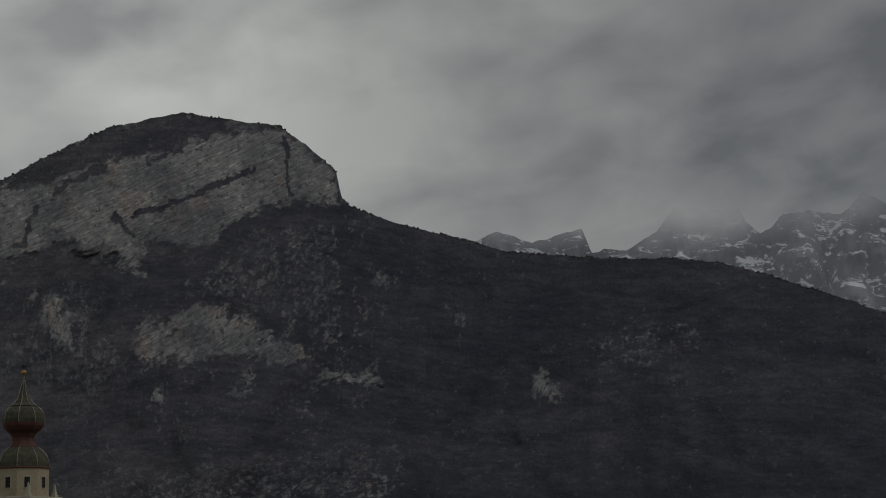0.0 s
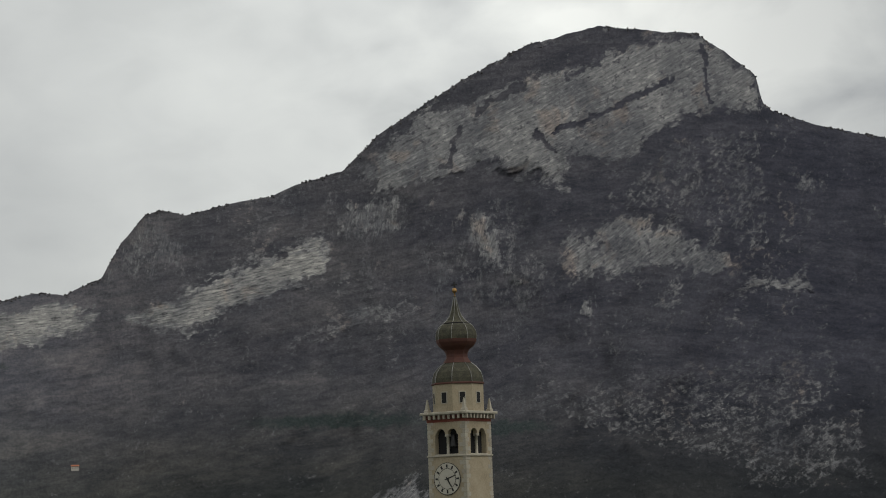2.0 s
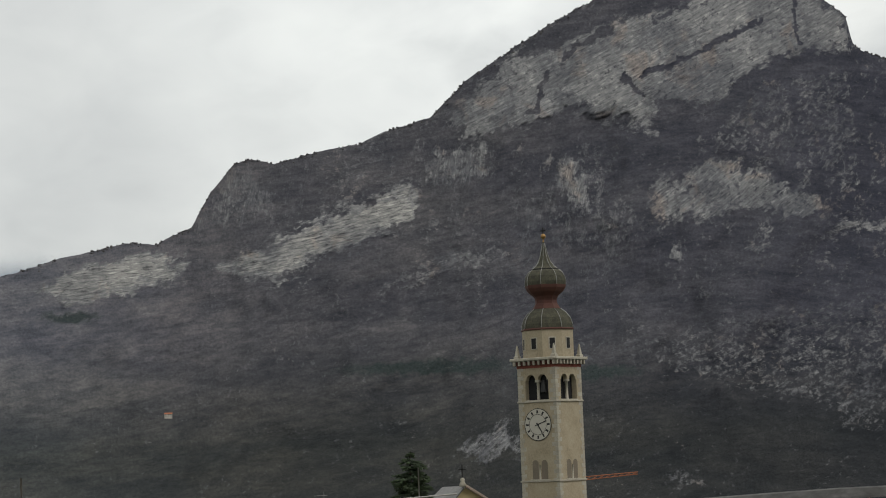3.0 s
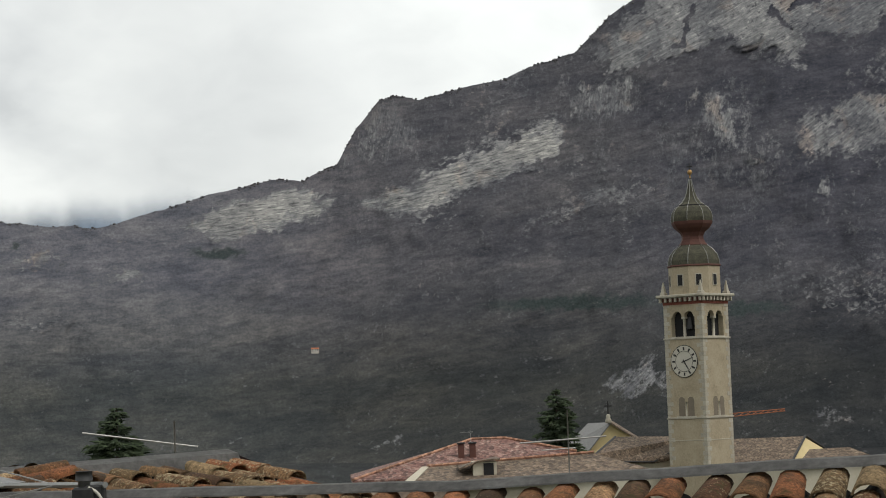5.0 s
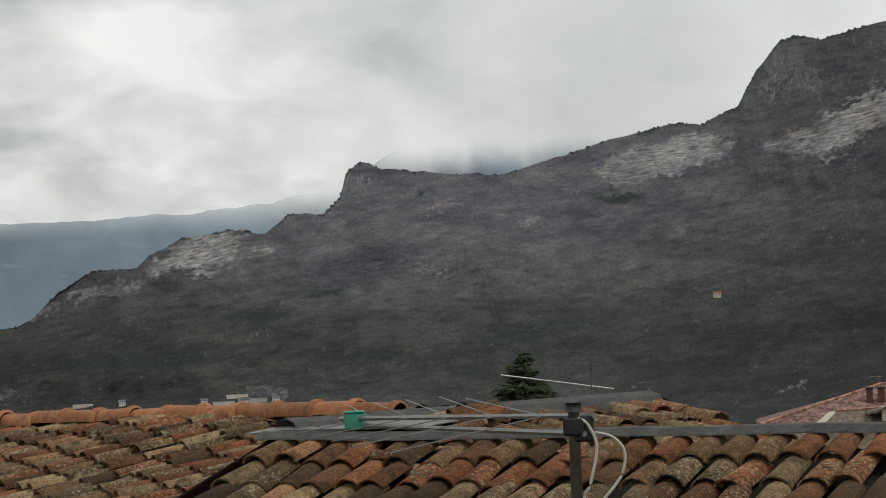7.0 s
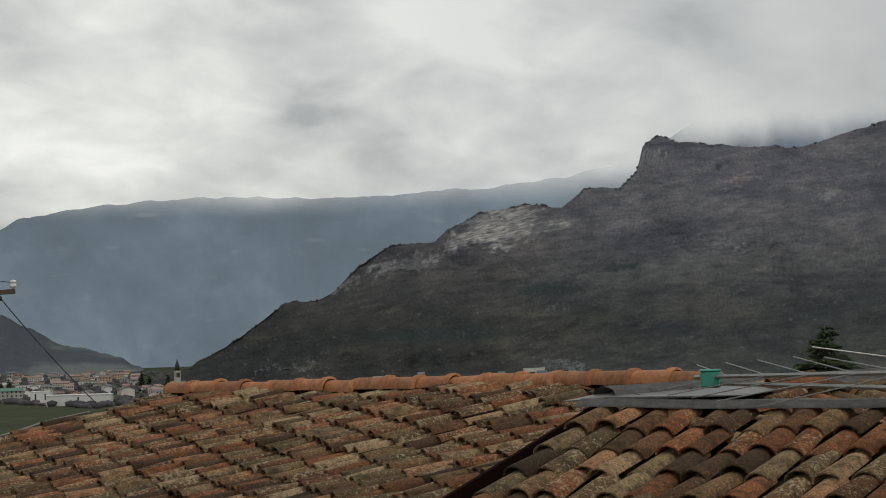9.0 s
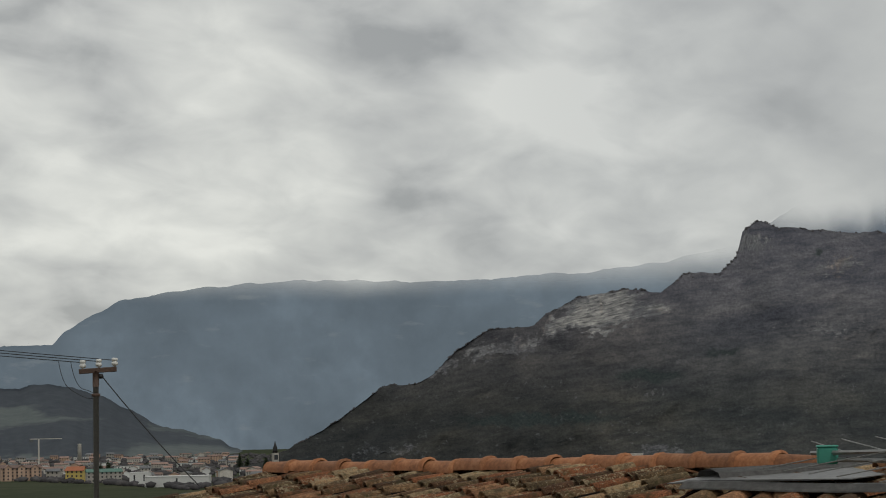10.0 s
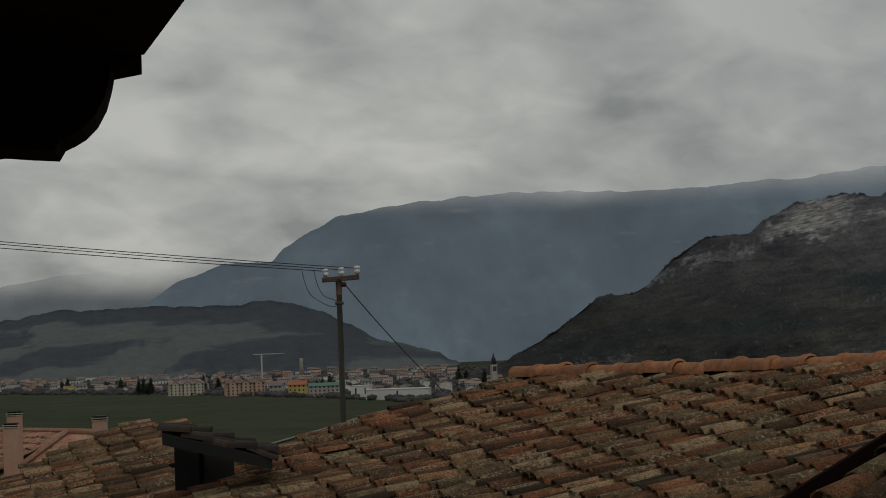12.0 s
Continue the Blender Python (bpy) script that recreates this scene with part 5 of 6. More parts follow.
def conifer(name, label, foot, tall, spread, seed, group=""):
    tree = thing(name, label, "tree", Matrix.Translation(foot), group=group)
    rnd = random.Random(seed)
    part("trunk", tube([(0, 0, 0), (0.02 * tall * 0.2, 0, tall * 0.5), (0, 0, tall * 0.99)], tall * 0.018, 8, r2=0.03), M_BARK, tree)
    limbs, vs, fs = bmesh.new(), [], []
    levels = int(tall * 7)
    for lv in range(levels):
        f = (lv + rnd.random()) / levels
        z = tall * (0.12 + 0.87 * f)
        reach = spread * (1 - f) ** 0.8 * rnd.uniform(0.55, 1.15) + 0.12
        for k in range(6):
            a = rnd.uniform(0, 6.28)
            L = reach * rnd.uniform(0.6, 1.1)
            d = Vector((math.cos(a), math.sin(a), 0))
            tip = Vector((0, 0, z)) + d * L + Vector((0, 0, L * rnd.uniform(-0.25, 0.12)))
            base = Vector((0, 0, z))
            if L > 0.4:
                tube([base, tip], 0.03, 4, limbs, 0.01, cap=False)
            for s in range(max(9, int(L * 30))):
                q = base.lerp(tip, rnd.uniform(0.15, 1.05))
                w = rnd.uniform(0.16, 0.36) * (0.55 + 0.45 * min(1, L))
                dirn = (d + Vector((rnd.gauss(0, 0.5), rnd.gauss(0, 0.5), rnd.uniform(-0.6, 0.25)))).normalized()
                sd = dirn.cross(Vector((rnd.gauss(0, 0.3), rnd.gauss(0, 0.3), 1))).normalized()
                i = len(vs)
                vs += [q - dirn * w * 0.4, q + sd * w * 0.35, q + dirn * w * 1.3, q - sd * w * 0.35, q + Vector((0, 0, w * 0.3))]
                fs += [(i, i + 1, i + 4), (i + 1, i + 2, i + 4), (i + 2, i + 3, i + 4), (i + 3, i, i + 4)]
    tagged(part("limbs", limbs, M_BARK, tree), kind="stuff")
    part("crown", mesh_of("crown", vs, fs, M_NEEDLE), None, tree)
    return tree


def make_back_roof():
    """The hipped roof behind the metal strip, with its own metal ridge."""
    E_ = lambda x, y, z: Vector((x, y, EYE + z))
    roof = thing("roof", "orange clay barrel tile roof with a metal ridge behind", "roof")
    a, b = E_(-3.30, 14.35, -0.40), E_(-1.01, 16.5, -0.33)
    along = (b - a).normalized()
    level = along.copy()
    level.z = 0
    down = Vector((level.y, -level.x, 0)).normalized()
    down.z = -0.20
    tiled_slope(roof, "tile", a - Vector((0, 0, 0.05)), along, down, 15, 6, lambda c, r: r < 5, seed=31)
    n = Vector((level.y, -level.x, 0)).normalized()
    prof = [(0.17, -0.02), (0.12, 0.07), (0.0, 0.10), (-0.14, 0.08), (-0.2, 0.0)]
    bm = bmesh.new()
    rings = [[bm.verts.new(a + (b - a) * (k / 4 * 1.03 - 0.02) + n * p + Vector((0, 0, q))) for p, q in prof] for k in range(5)]
    for p, q in zip(rings, rings[1:]):
        for i in range(len(prof) - 1):
            bm.faces.new((p[i], q[i], q[i + 1], p[i + 1]))
    bmesh.ops.solidify(bm, geom=bm.faces[:], thickness=0.004)
    part("ridge_strip", bm, M_ZINC, roof, "grey folded metal strip")
    # broad apron where the two strips meet
    part("metal_apron", poly([E_(-3.62, 14.22, -0.395), E_(-3.3, 14.1, -0.372), E_(-2.3, 13.75, -0.365), E_(-2.2, 14.6, -0.36), E_(-2.6, 15.1, -0.30), E_(-3.3, 14.6, -0.33)], 0.006), M_APRON, roof, "flat grey metal apron")
    hip = [b + Vector((0, 0, 0.06)), E_(-0.5, 18.5, -0.60)]
    part("verge_board", tube(hip, 0.035, 6), M_DARKWOOD, roof)
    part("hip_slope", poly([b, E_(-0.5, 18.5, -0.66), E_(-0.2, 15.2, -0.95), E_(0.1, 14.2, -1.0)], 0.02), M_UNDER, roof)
    part("wall", poly([a + Vector((0, 0, -0.15)), b + Vector((0, 0, -0.15)), E_(-0.5, 18.4, -0.9), E_(0.2, 14.0, -1.2), E_(-3.2, 14.3, -0.6)], 10), M_PLASTER, roof)


def make_hatch():
    """The attic hatch on the long slope: a sagging tiled lean-to over a black opening and a dark cheek."""
    E_ = lambda x, y, z: Vector((x, y, EYE + z))
    hatch = thing("attic_hatch", "small tiled attic dormer with a dark open side", "dormer")
    p, q = E_(-10.93, 16.1, -0.70), E_(-10.12, 16.58, -0.95)
    near = Vector((0.42, -0.64, -0.03))
    # the overhang's shade is put into the boards as near-black
    part("roof_deck", poly([p, q, q + near * 0.8, p + near * 0.8], 0.10), M_DARK, hatch, "near-black boards toned for overhang shade")
    me, vs, fs = tile_mesh("tile", 5)
    rnd = random.Random(4)
    for k in range(5):
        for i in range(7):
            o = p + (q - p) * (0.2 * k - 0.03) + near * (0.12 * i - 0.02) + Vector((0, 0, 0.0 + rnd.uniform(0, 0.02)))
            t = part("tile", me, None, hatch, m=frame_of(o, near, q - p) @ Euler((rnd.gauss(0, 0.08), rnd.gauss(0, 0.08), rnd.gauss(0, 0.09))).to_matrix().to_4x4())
            t.data = dark_tile
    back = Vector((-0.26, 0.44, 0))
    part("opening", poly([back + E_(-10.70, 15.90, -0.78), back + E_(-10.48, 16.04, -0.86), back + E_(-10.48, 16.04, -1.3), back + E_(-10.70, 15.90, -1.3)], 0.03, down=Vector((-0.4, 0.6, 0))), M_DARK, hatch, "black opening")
    part("cheek", poly([back + E_(-10.49, 16.035, -0.86), back + E_(-10.25, 16.19, -0.93), back + E_(-10.25, 16.19, -1.3), back + E_(-10.49, 16.035, -1.3)], 0.03, down=Vector((-0.4, 0.6, 0))), M_CHEEK, hatch, "grey plaster cheek")
    part("post", tube([back + E_(-10.49, 16.02, -1.3), back + E_(-10.49, 16.02, -0.88)], 0.02, 6), M_DARKWOOD, hatch)


M_BLACKTILE = surface("near_black_tile", [(0.012, 0.009, 0.008), (0.028, 0.019, 0.014), (0.05, 0.032, 0.022)], 5, 0.95, random=0.4)
dark_tile = tile_mesh("tile", 6, r1=0.07, r2=0.055, length=0.28)[0]
dark_tile.materials.clear()
dark_tile.materials.append(M_BLACKTILE)
M_CHEEK = surface("dark_cheek_plaster", [(0.02, 0.018, 0.015), (0.035, 0.031, 0.026)], 3, 0.9)
M_PALETILE = surface("pale_orange_tile", [(0.24, 0.11, 0.07), (0.34, 0.18, 0.115), (0.42, 0.27, 0.19)], 1.5, 0.85, fine=12, random=0.3)


def make_left_house():
    E_ = lambda x, y, z: Vector((x, y, EYE + z))
    house = thing("house", "house with a pale orange tile roof", "house")
    crown = E_(-35.48, 48.89, -2.16)
    tiled_slope(house, "tile", crown, Vector((-0.93, 0.38, 0.0)), Vector((-0.38, -0.93, -0.42)), 46, 16, lambda c, r: False, seed=41, mat=M_PALETILE, lift=0.03)
    foot = crown + Vector((-0.25, -4.2, -1.75))
    side = crown + Vector((1.3, 2.3, -0.15))
    part("roof", poly([crown + Vector((0, 0, 0.02)), side, side + Vector((0.6, -2.4, -1.2)), foot + Vector((1.8, -0.4, -0.1)), foot], 0.12), M_PINKROOF, house)
    part("hip_ridge", tube([crown + Vector((0, 0, 0.1)), foot + Vector((0, 0, 0.1))], 0.08, 6), M_PALETILE, house)
    part("ridge", tube([crown + Vector((-9, 3.7, 0.12)), crown + Vector((0, 0, 0.12)), side + Vector((0, 0, 0.06))], 0.08, 6), M_PALETILE, house)
    part("wall", poly([E_(-41, 45, -4), E_(-36, 48.5, -4), E_(-34, 49.5, -4), E_(-32.6, 47.4, -4), E_(-35.5, 45.8, -4.2), E_(-39.5, 43, -4)], 9.8), M_PINK, house)
    for x, y, z0, z1 in ((-33.6, 47.8, -2.9, -1.75), (-35.5, 46.4, -3.6, -1.85), (-35.75, 46.9, -3.2, -1.55)):
        c = part("chimney", box(x - 0.15, x + 0.15, y - 0.15, y + 0.15, EYE + z0, EYE + z1), M_PINK, house)
        part("chimney_slats", box(x - 0.13, x + 0.13, y - 0.13, y + 0.13, EYE + z1, EYE + z1 + 0.14), M_DARK, c)
        for k in range(3):
            part("slab", box(x - 0.17, x + 0.17, y - 0.17, y + 0.17, EYE + z1 + 0.01 + 0.055 * k, EYE + z1 + 0.03 + 0.055 * k, 0.008), M_CREAM if k < 2 else M_IRON, c)


def eased(points, n=6):
    """A smooth line through the points."""
    p = [points[0]] + list(points) + [points[-1]]
    out = []
    for a, b, c, d in zip(p, p[1:], p[2:], p[3:]):
        for k in range(n):
            t = k / n
            out.append(0.5 * (2 * b + (c - a) * t + (2 * a - 5 * b + 4 * c - d) * t ** 2 + (3 * b - a - 3 * c + d) * t ** 3))
    return out + [points[-1]]


def make_near_aerial():
    E_ = lambda x, y, z: Vector((x, y, EYE + z))
    ant = thing("television_aerial", "large television aerial with green box on steel mast", "aerial")
    mx, my = -0.432, 4.42
    mast = part("mast", tube([E_(mx, my, -4.0), E_(mx, my, -0.04)], 0.0118, 12), M_STEEL, ant)
    part("cap", tube([E_(mx, my, -0.048), E_(mx, my, -0.030)], 0.016, 12), M_BLACK, mast, "black plastic cap")
    part("clamp", box(mx - 0.02, mx + 0.02, my - 0.026, my + 0.02, EYE - 0.095, EYE - 0.060, 0.004), M_IRON, mast)
    part("clamp", box(mx + 0.0, mx + 0.038, my - 0.015, my + 0.03, EYE - 0.108, EYE - 0.056, 0.004), M_IRON, mast)
    part("tape", tube([E_(mx, my, -0.285), E_(mx, my, -0.265)], 0.0137, 12), M_BLACK, mast, "black tape")
    upper = [E_(-1.14, 5.55, -0.078), E_(-0.39, 4.40, -0.056)]
    lower = [E_(-1.06, 5.45, -0.094), E_(-0.41, 4.40, -0.092)]
    part("boom", tube(upper, 0.0062, 6), M_STEEL, ant)
    part("boom", tube(lower, 0.0062, 6), M_STEEL, ant)
    b = part("junction_box", box(-0.026, 0.026, -0.03, 0.03, -0.022, 0.022, 0.005), M_GREENBOX, ant, "green plastic box", Matrix.Translation(E_(-1.085, 5.46, -0.083)) @ pose(0, 0, 0, 0, 0, 12))
    part("box_lid", box(-0.028, 0.028, -0.032, 0.032, 0.020, 0.026, 0.003), M_GREENBOX, b)
    ends = [(-1.33, 5.84, -0.123), (-1.18, 5.36, -0.119), (-1.08, 5.15, -0.121), (-0.95, 4.75, -0.118), (-0.84, 4.62, -0.128)]
    tips = [(-1.22, 6.02, -0.052), (-1.11, 5.86, -0.046), (-1.01, 5.79, -0.04), (-0.88, 5.55, -0.031), (-0.75, 5.12, -0.029)]
    for i in range(5):
        j = upper[0].lerp(upper[1], 0.16 + 0.17 * i)
        part("rod", tube([j, E_(*ends[i])], 0.0016, 5), M_STEEL, ant)
        part("rod", tube([j, E_(*tips[i])], 0.0016, 5), M_STEEL, ant)
    pts = [E_(mx + 0.01, my - 0.02, -0.06), E_(mx + 0.03, my - 0.02, -0.075), E_(mx + 0.045, my - 0.02, -0.12), E_(mx + 0.03, my - 0.02, -0.19), E_(mx + 0.012, my - 0.016, -0.26), E_(mx + 0.014, my - 0.016, -0.6)]
    part("cable", tube(eased(pts), 0.0032, 6), M_CABLE, ant, "pale coaxial cable")
    pts = [E_(mx + 0.04, my, -0.09), E_(mx + 0.075, my, -0.10), E_(mx + 0.098, my, -0.13), E_(mx + 0.088, my, -0.18), E_(mx + 0.04, my - 0.01, -0.24), E_(mx + 0.014, my - 0.012, -0.3)]
    part("cable", tube(eased(pts), 0.0032, 6), M_CABLE, ant, "pale coaxial cable")


def make_pole():
    E_ = lambda x, y, z: Vector((x, y, EYE + z))
    pole = thing("utility_pole", "grey utility pole with white insulators and wires", "pole")
    x, y = -10.69, 19.08
    r = Vector((0.875, 0.484, 0))
    c = lambda s, z, b=0.0: E_(x, y, z) + r * s + Vector((-r.y, r.x, 0)) * b
    part("shaft", tube([E_(x, y, -EYE), E_(x, y, 0.52)], 0.036, 12, r2=0.029), M_POLE, pole)
    part("head", tube([c(0, 0.5), c(0, 0.66)], 0.034, 10), M_RUSTY, pole, "rusty steel head")
    arm = part("crossarm", box(-0.19, 0.19, -0.03, 0.03, -0.025, 0.025, 0.004), M_RUSTY, pole, "rusty steel crossarm", Matrix.Translation(c(0.02, 0.665)) @ pose(0, 0, 0, 0, -3, 29))
    for s in (-0.13, 0.03, 0.19):
        z = 0.70 + (s - 0.03) * 0.06
        i = part("insulator", lathe([(0.012, 0.0), (0.012, 0.03), (0.03, 0.035), (0.034, 0.06), (0.026, 0.068), (0.026, 0.08), (0.034, 0.086), (0.03, 0.105), (0.02, 0.11)], 12), M_CERAMIC, pole, "white ceramic insulator", Matrix.Translation(c(s, z - 0.03)))
        part("pin", tube([(0, 0, -0.02), (0, 0, 0.02)], 0.012, 6), M_IRON, i)
    part("clamp", lathe([(0.045, 0.40), (0.045, 0.43)], 12), M_RUSTY, pole, m=Matrix.Translation((x, y, EYE)))

    def wire(a, b, sag, rad=0.0042, n=14):
        return tube([a.lerp(b, k / n) - Vector((0, 0, sag * 4 * (k / n) * (1 - k / n))) for k in range(n + 1)], rad, 5)
    for k, (s, dz) in enumerate(((-0.13, 0.0), (0.03, 0.01), (0.19, 0.02))):
        part("wire", wire(c(s, 0.745 + dz), E_(-20.5 + 0.12 * k, 12.7, (2.215, 2.262, 2.268)[k]), 0.10), M_BLACK, pole, "thin black overhead wire")
    for s, out, low in ((-0.13, -0.28, 0.40), (0.0, -0.16, 0.46)):
        pts = [c(out - 0.09, 0.76), c(out - 0.06, 0.62), c(out, 0.50), c(out * 0.45, low), c(-0.03, low - 0.02)]
        part("jumper_wire", tube(eased(pts), 0.0035, 5), M_BLACK, pole)
    part("service_wire", wire(c(0.05, 0.62), E_(-9.75, 19.5, -0.52), 0.03, 0.006), M_BLACK, pole, "thick black service cable")
    part("hook", lathe([(0.02, 0.58), (0.03, 0.6), (0.02, 0.63)], 8), M_IRON, pole, m=Matrix.Translation((x + r.x * 0.05, y + r.y * 0.05, EYE)))


M_POLE = surface("grey_weathered_pole", [(0.13, 0.13, 0.122), (0.20, 0.197, 0.185)], 3, 0.8, fine=40)
M_RUSTY = surface("rusty_steel", [(0.07, 0.045, 0.035), (0.13, 0.085, 0.065)], 9, 0.75, 0.3, fine=60)


def make_own_eave():
    """The eave of the house that the balcony belongs to: boards over a carved rafter end."""
    eave = thing("house_eave", "dark stained wooden eave with a carved rafter end", "eave")
    f, g = Vector((-1.171, 1.146, 0)), Vector((0.637, -0.771, 0))
    side = Vector((-0.771, -0.637, 0))
    z = EYE + 0.1145
    pts = [f - g * 0.002, f + g * 0.62, f + g * 0.62 + side * 1.3, f + side * 1.3]
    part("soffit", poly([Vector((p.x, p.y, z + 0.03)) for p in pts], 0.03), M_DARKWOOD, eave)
    right = Vector((0.835, 0.55, 0))
    prof = [(0.0, 0.0), (-0.0165, -0.003), (-0.0185, -0.012), (-0.0215, -0.022), (-0.027, -0.032), (-0.034, -0.039), (-0.041, -0.043), (-0.0465, -0.0455), (-0.050, -0.0515), (-0.065, -0.0505), (-0.082, -0.049), (-0.10, -0.052), (-0.9, -0.08), (-0.9, 0.03), (0.0, 0.03)]
    bm = bmesh.new()
    depth = Vector((-0.55, 0.835, 0)) * 0.07
    base = Vector((-1.173, 1.146, EYE + 0.1125))
    a = [bm.verts.new(base + right * x + Vector((0, 0, h))) for x, h in prof]
    b = [bm.verts.new(v.co + depth) for v in a]
    bm.faces.new(a), bm.faces.new(b[::-1])
    for i in range(len(a)):
        k = (i + 1) % len(a)
        bm.faces.new((a[i], b[i], b[k], a[k]))
    bmesh.ops.recalc_face_normals(bm, faces=bm.faces[:])
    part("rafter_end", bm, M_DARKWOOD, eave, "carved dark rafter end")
    wall = tagged(new("wall_house", None), "plain house wall behind the balcony", "wall", kind="structure")
    wall.data = None
    part("wall_face", box(-4, -1.7, -1.3, 0.42, 0, EYE + 0.145), M_PLASTER, wall)


make_tower()
make_church()
make_red_house()
make_back_roof()
make_hatch()
make_left_house()
make_near_aerial()
make_pole()
make_own_eave()
conifer("fir_tree", "dark green fir tree behind the roofs", Vector((-11.43, 96.6, 0.0)), EYE + 0.42, 5.6, 5)
conifer("cedar_tree", "dark green cedar beside the church", Vector((13.2, 149.8, -0.2)), EYE + 0.2 + 0.7, 6.2, 9)
for x, y, z in ((-2.2, 25.3, -0.95), (3.33, 35.2, -2.3)):
    hut = thing("house", "low house hidden behind the tiled roofs", "house")
    part("wall", box(x - 3, x + 3, y - 1.5, y + 4, 0, EYE + z - 1.2), M_PLASTER, hut)
    part("roof", poly([at_eye(x - 3.3, y, z), at_eye(x + 3.3, y, z), at_eye(x + 3.3, y - 1.9, z - 1.1), at_eye(x - 3.3, y - 1.9, z - 1.1)], 0.2), M_BROWNROOF, hut)
    part("roof", poly([at_eye(x - 3.3, y, z), at_eye(x + 3.3, y, z), at_eye(x + 3.3, y + 4.4, z - 1.5), at_eye(x - 3.3, y + 4.4, z - 1.5)], 0.2), M_BROWNROOF, hut)
aerial("television_aerial", "slim television aerial on the far roof", at_eye(-2.2, 25.3, -1.0), 0.95, 1.35, 16, 0.16, 8, 9)
tall = aerial("aerial_mast", "black mast carrying two pale aerials", at_eye(3.33, 35.2, -2.4), 2.25, 0.55, 4, 0.25, 5, -2)
part("boom", tube([at_eye(2.53, 35.25, -0.67), at_eye(3.95, 35.13, -0.60)], 0.014, 6), M_RODS, tall)


# ---- the town in the valley
# distance haze is put into the roof colour as a greyer terracotta
M_TERRA = surface("far_terracotta", [(0.16, 0.11, 0.092), (0.24, 0.16, 0.13), (0.31, 0.215, 0.18)], 0.15, 0.9, fine=1.2, random=0.35)
M_GREYROOF = surface("far_grey_roof", [(0.10, 0.105, 0.11), (0.17, 0.175, 0.18)], 0.15, 0.85, fine=1.0, random=0.25)
M_GREENROOF = surface("green_sheet_roof", [(0.07, 0.15, 0.12), (0.10, 0.19, 0.155)], 0.2, 0.7)
M_ORANGEROOF = surface("bright_orange_roof", [(0.30, 0.10, 0.045), (0.37, 0.14, 0.07)], 0.2, 0.85)
M_TOWNWALL = surface("far_town_plaster", [(0.33, 0.305, 0.265), (0.45, 0.42, 0.375), (0.55, 0.53, 0.48)], 0.1, 0.9, fine=0.9, random=0.3)
M_TOWNWHITE = surface("far_white_plaster", [(0.52, 0.52, 0.50), (0.66, 0.66, 0.64)], 0.1, 0.85, fine=0.9, random=0.15)
M_TOWNYELLOW = surface("far_yellow_plaster", [(0.48, 0.36, 0.10), (0.55, 0.43, 0.14)], 0.1, 0.85, fine=0.9)
M_TOWNPINK = surface("far_pink_plaster", [(0.42, 0.28, 0.20), (0.5, 0.35, 0.26)], 0.1, 0.85, fine=0.9)
M_PANE = surface("dark_window", [(0.025, 0.028, 0.032), (0.05, 0.055, 0.06)], 0.5, 0.2, bump=0.02)


def town_house(name, label, w, d, h, roof_mat, wall_mat, rise=2.2, cols=3, floors=2, gables=0, flat=False, cat="house"):
    """A town building: walls, roof with eaves, windows on the side towards the meadow; gables: small cross gables on the front."""
    ob = thing(name, label, cat, group="town buildings" if floors else "greenhouses")
    part("wall", box(-w / 2, w / 2, -d / 2, d / 2, -3, h), wall_mat, ob)
    if flat:
        part("roof", box(-w / 2 - 0.3, w / 2 + 0.3, -d / 2 - 0.3, d / 2 + 0.3, h, h + 0.5, 0.1), roof_mat, ob)
    else:
        o = 0.7
        a = [Vector((-w / 2 - o, -d / 2 - o, h - 0.2)), Vector((w / 2 + o, -d / 2 - o, h - 0.2)), Vector((w / 2 + o * 0.6, 0, h + rise)), Vector((-w / 2 - o * 0.6, 0, h + rise))]
        bm = poly(a, 0.3)
        part("roof", poly([Vector((v.x, -v.y, v.z)) for v in a], 0.3, bm), roof_mat, ob)
        part("gable", poly([Vector((-w / 2, -d / 2, h)), Vector((-w / 2, d / 2, h)), Vector((-w / 2, 0, h + rise * 0.93))], 0.2, down=Vector((1, 0, 0))), wall_mat, ob)
        part("gable", poly([Vector((w / 2, -d / 2, h)), Vector((w / 2, d / 2, h)), Vector((w / 2, 0, h + rise * 0.93))], 0.2, down=Vector((-1, 0, 0))), wall_mat, ob)
    for g in range(gables):
        x = -w / 2 + w * (g + 0.5) / gables
        part("front_gable", poly([Vector((x - 3, -d / 2 - 1.2, -3)), Vector((x + 3, -d / 2 - 1.2, -3)), Vector((x + 3, -d / 2 - 1.2, h)), Vector((x, -d / 2 - 1.2, h + 1.9)), Vector((x - 3, -d / 2 - 1.2, h))], 1.5, down=Vector((0, 1, 0))), wall_mat, ob)
        for s in (-1, 1):
            part("gable_roof", poly([Vector((x, -d / 2 - 1.8, h + 2.3)), Vector((x + s * 3.7, -d / 2 - 1.8, h - 0.1)), Vector((x + s * 3.7, 0, h - 0.1)), Vector((x, 0, h + 2.3))], 0.3), roof_mat, ob)
    front = -d / 2 - (1.22 if gables else 0.02)
    for f in range(floors):
        z = h * (f + 0.35) / floors
        for c in range(cols):
            x = -w / 2 + w * (c + 0.5) / cols
            part("window", box(x - 0.6, x + 0.6, front - 0.06, front + 0.3, z, z + h / floors * 0.5), M_PANE, ob)
    return ob


def town_place(az, r, yaw):
    p = polar(az, 0, r)
    return Matrix.Translation((p.x, p.y, float(ground_height(np.array(r))))) @ Matrix.Rotation(radians(az + yaw), 4, "Z")


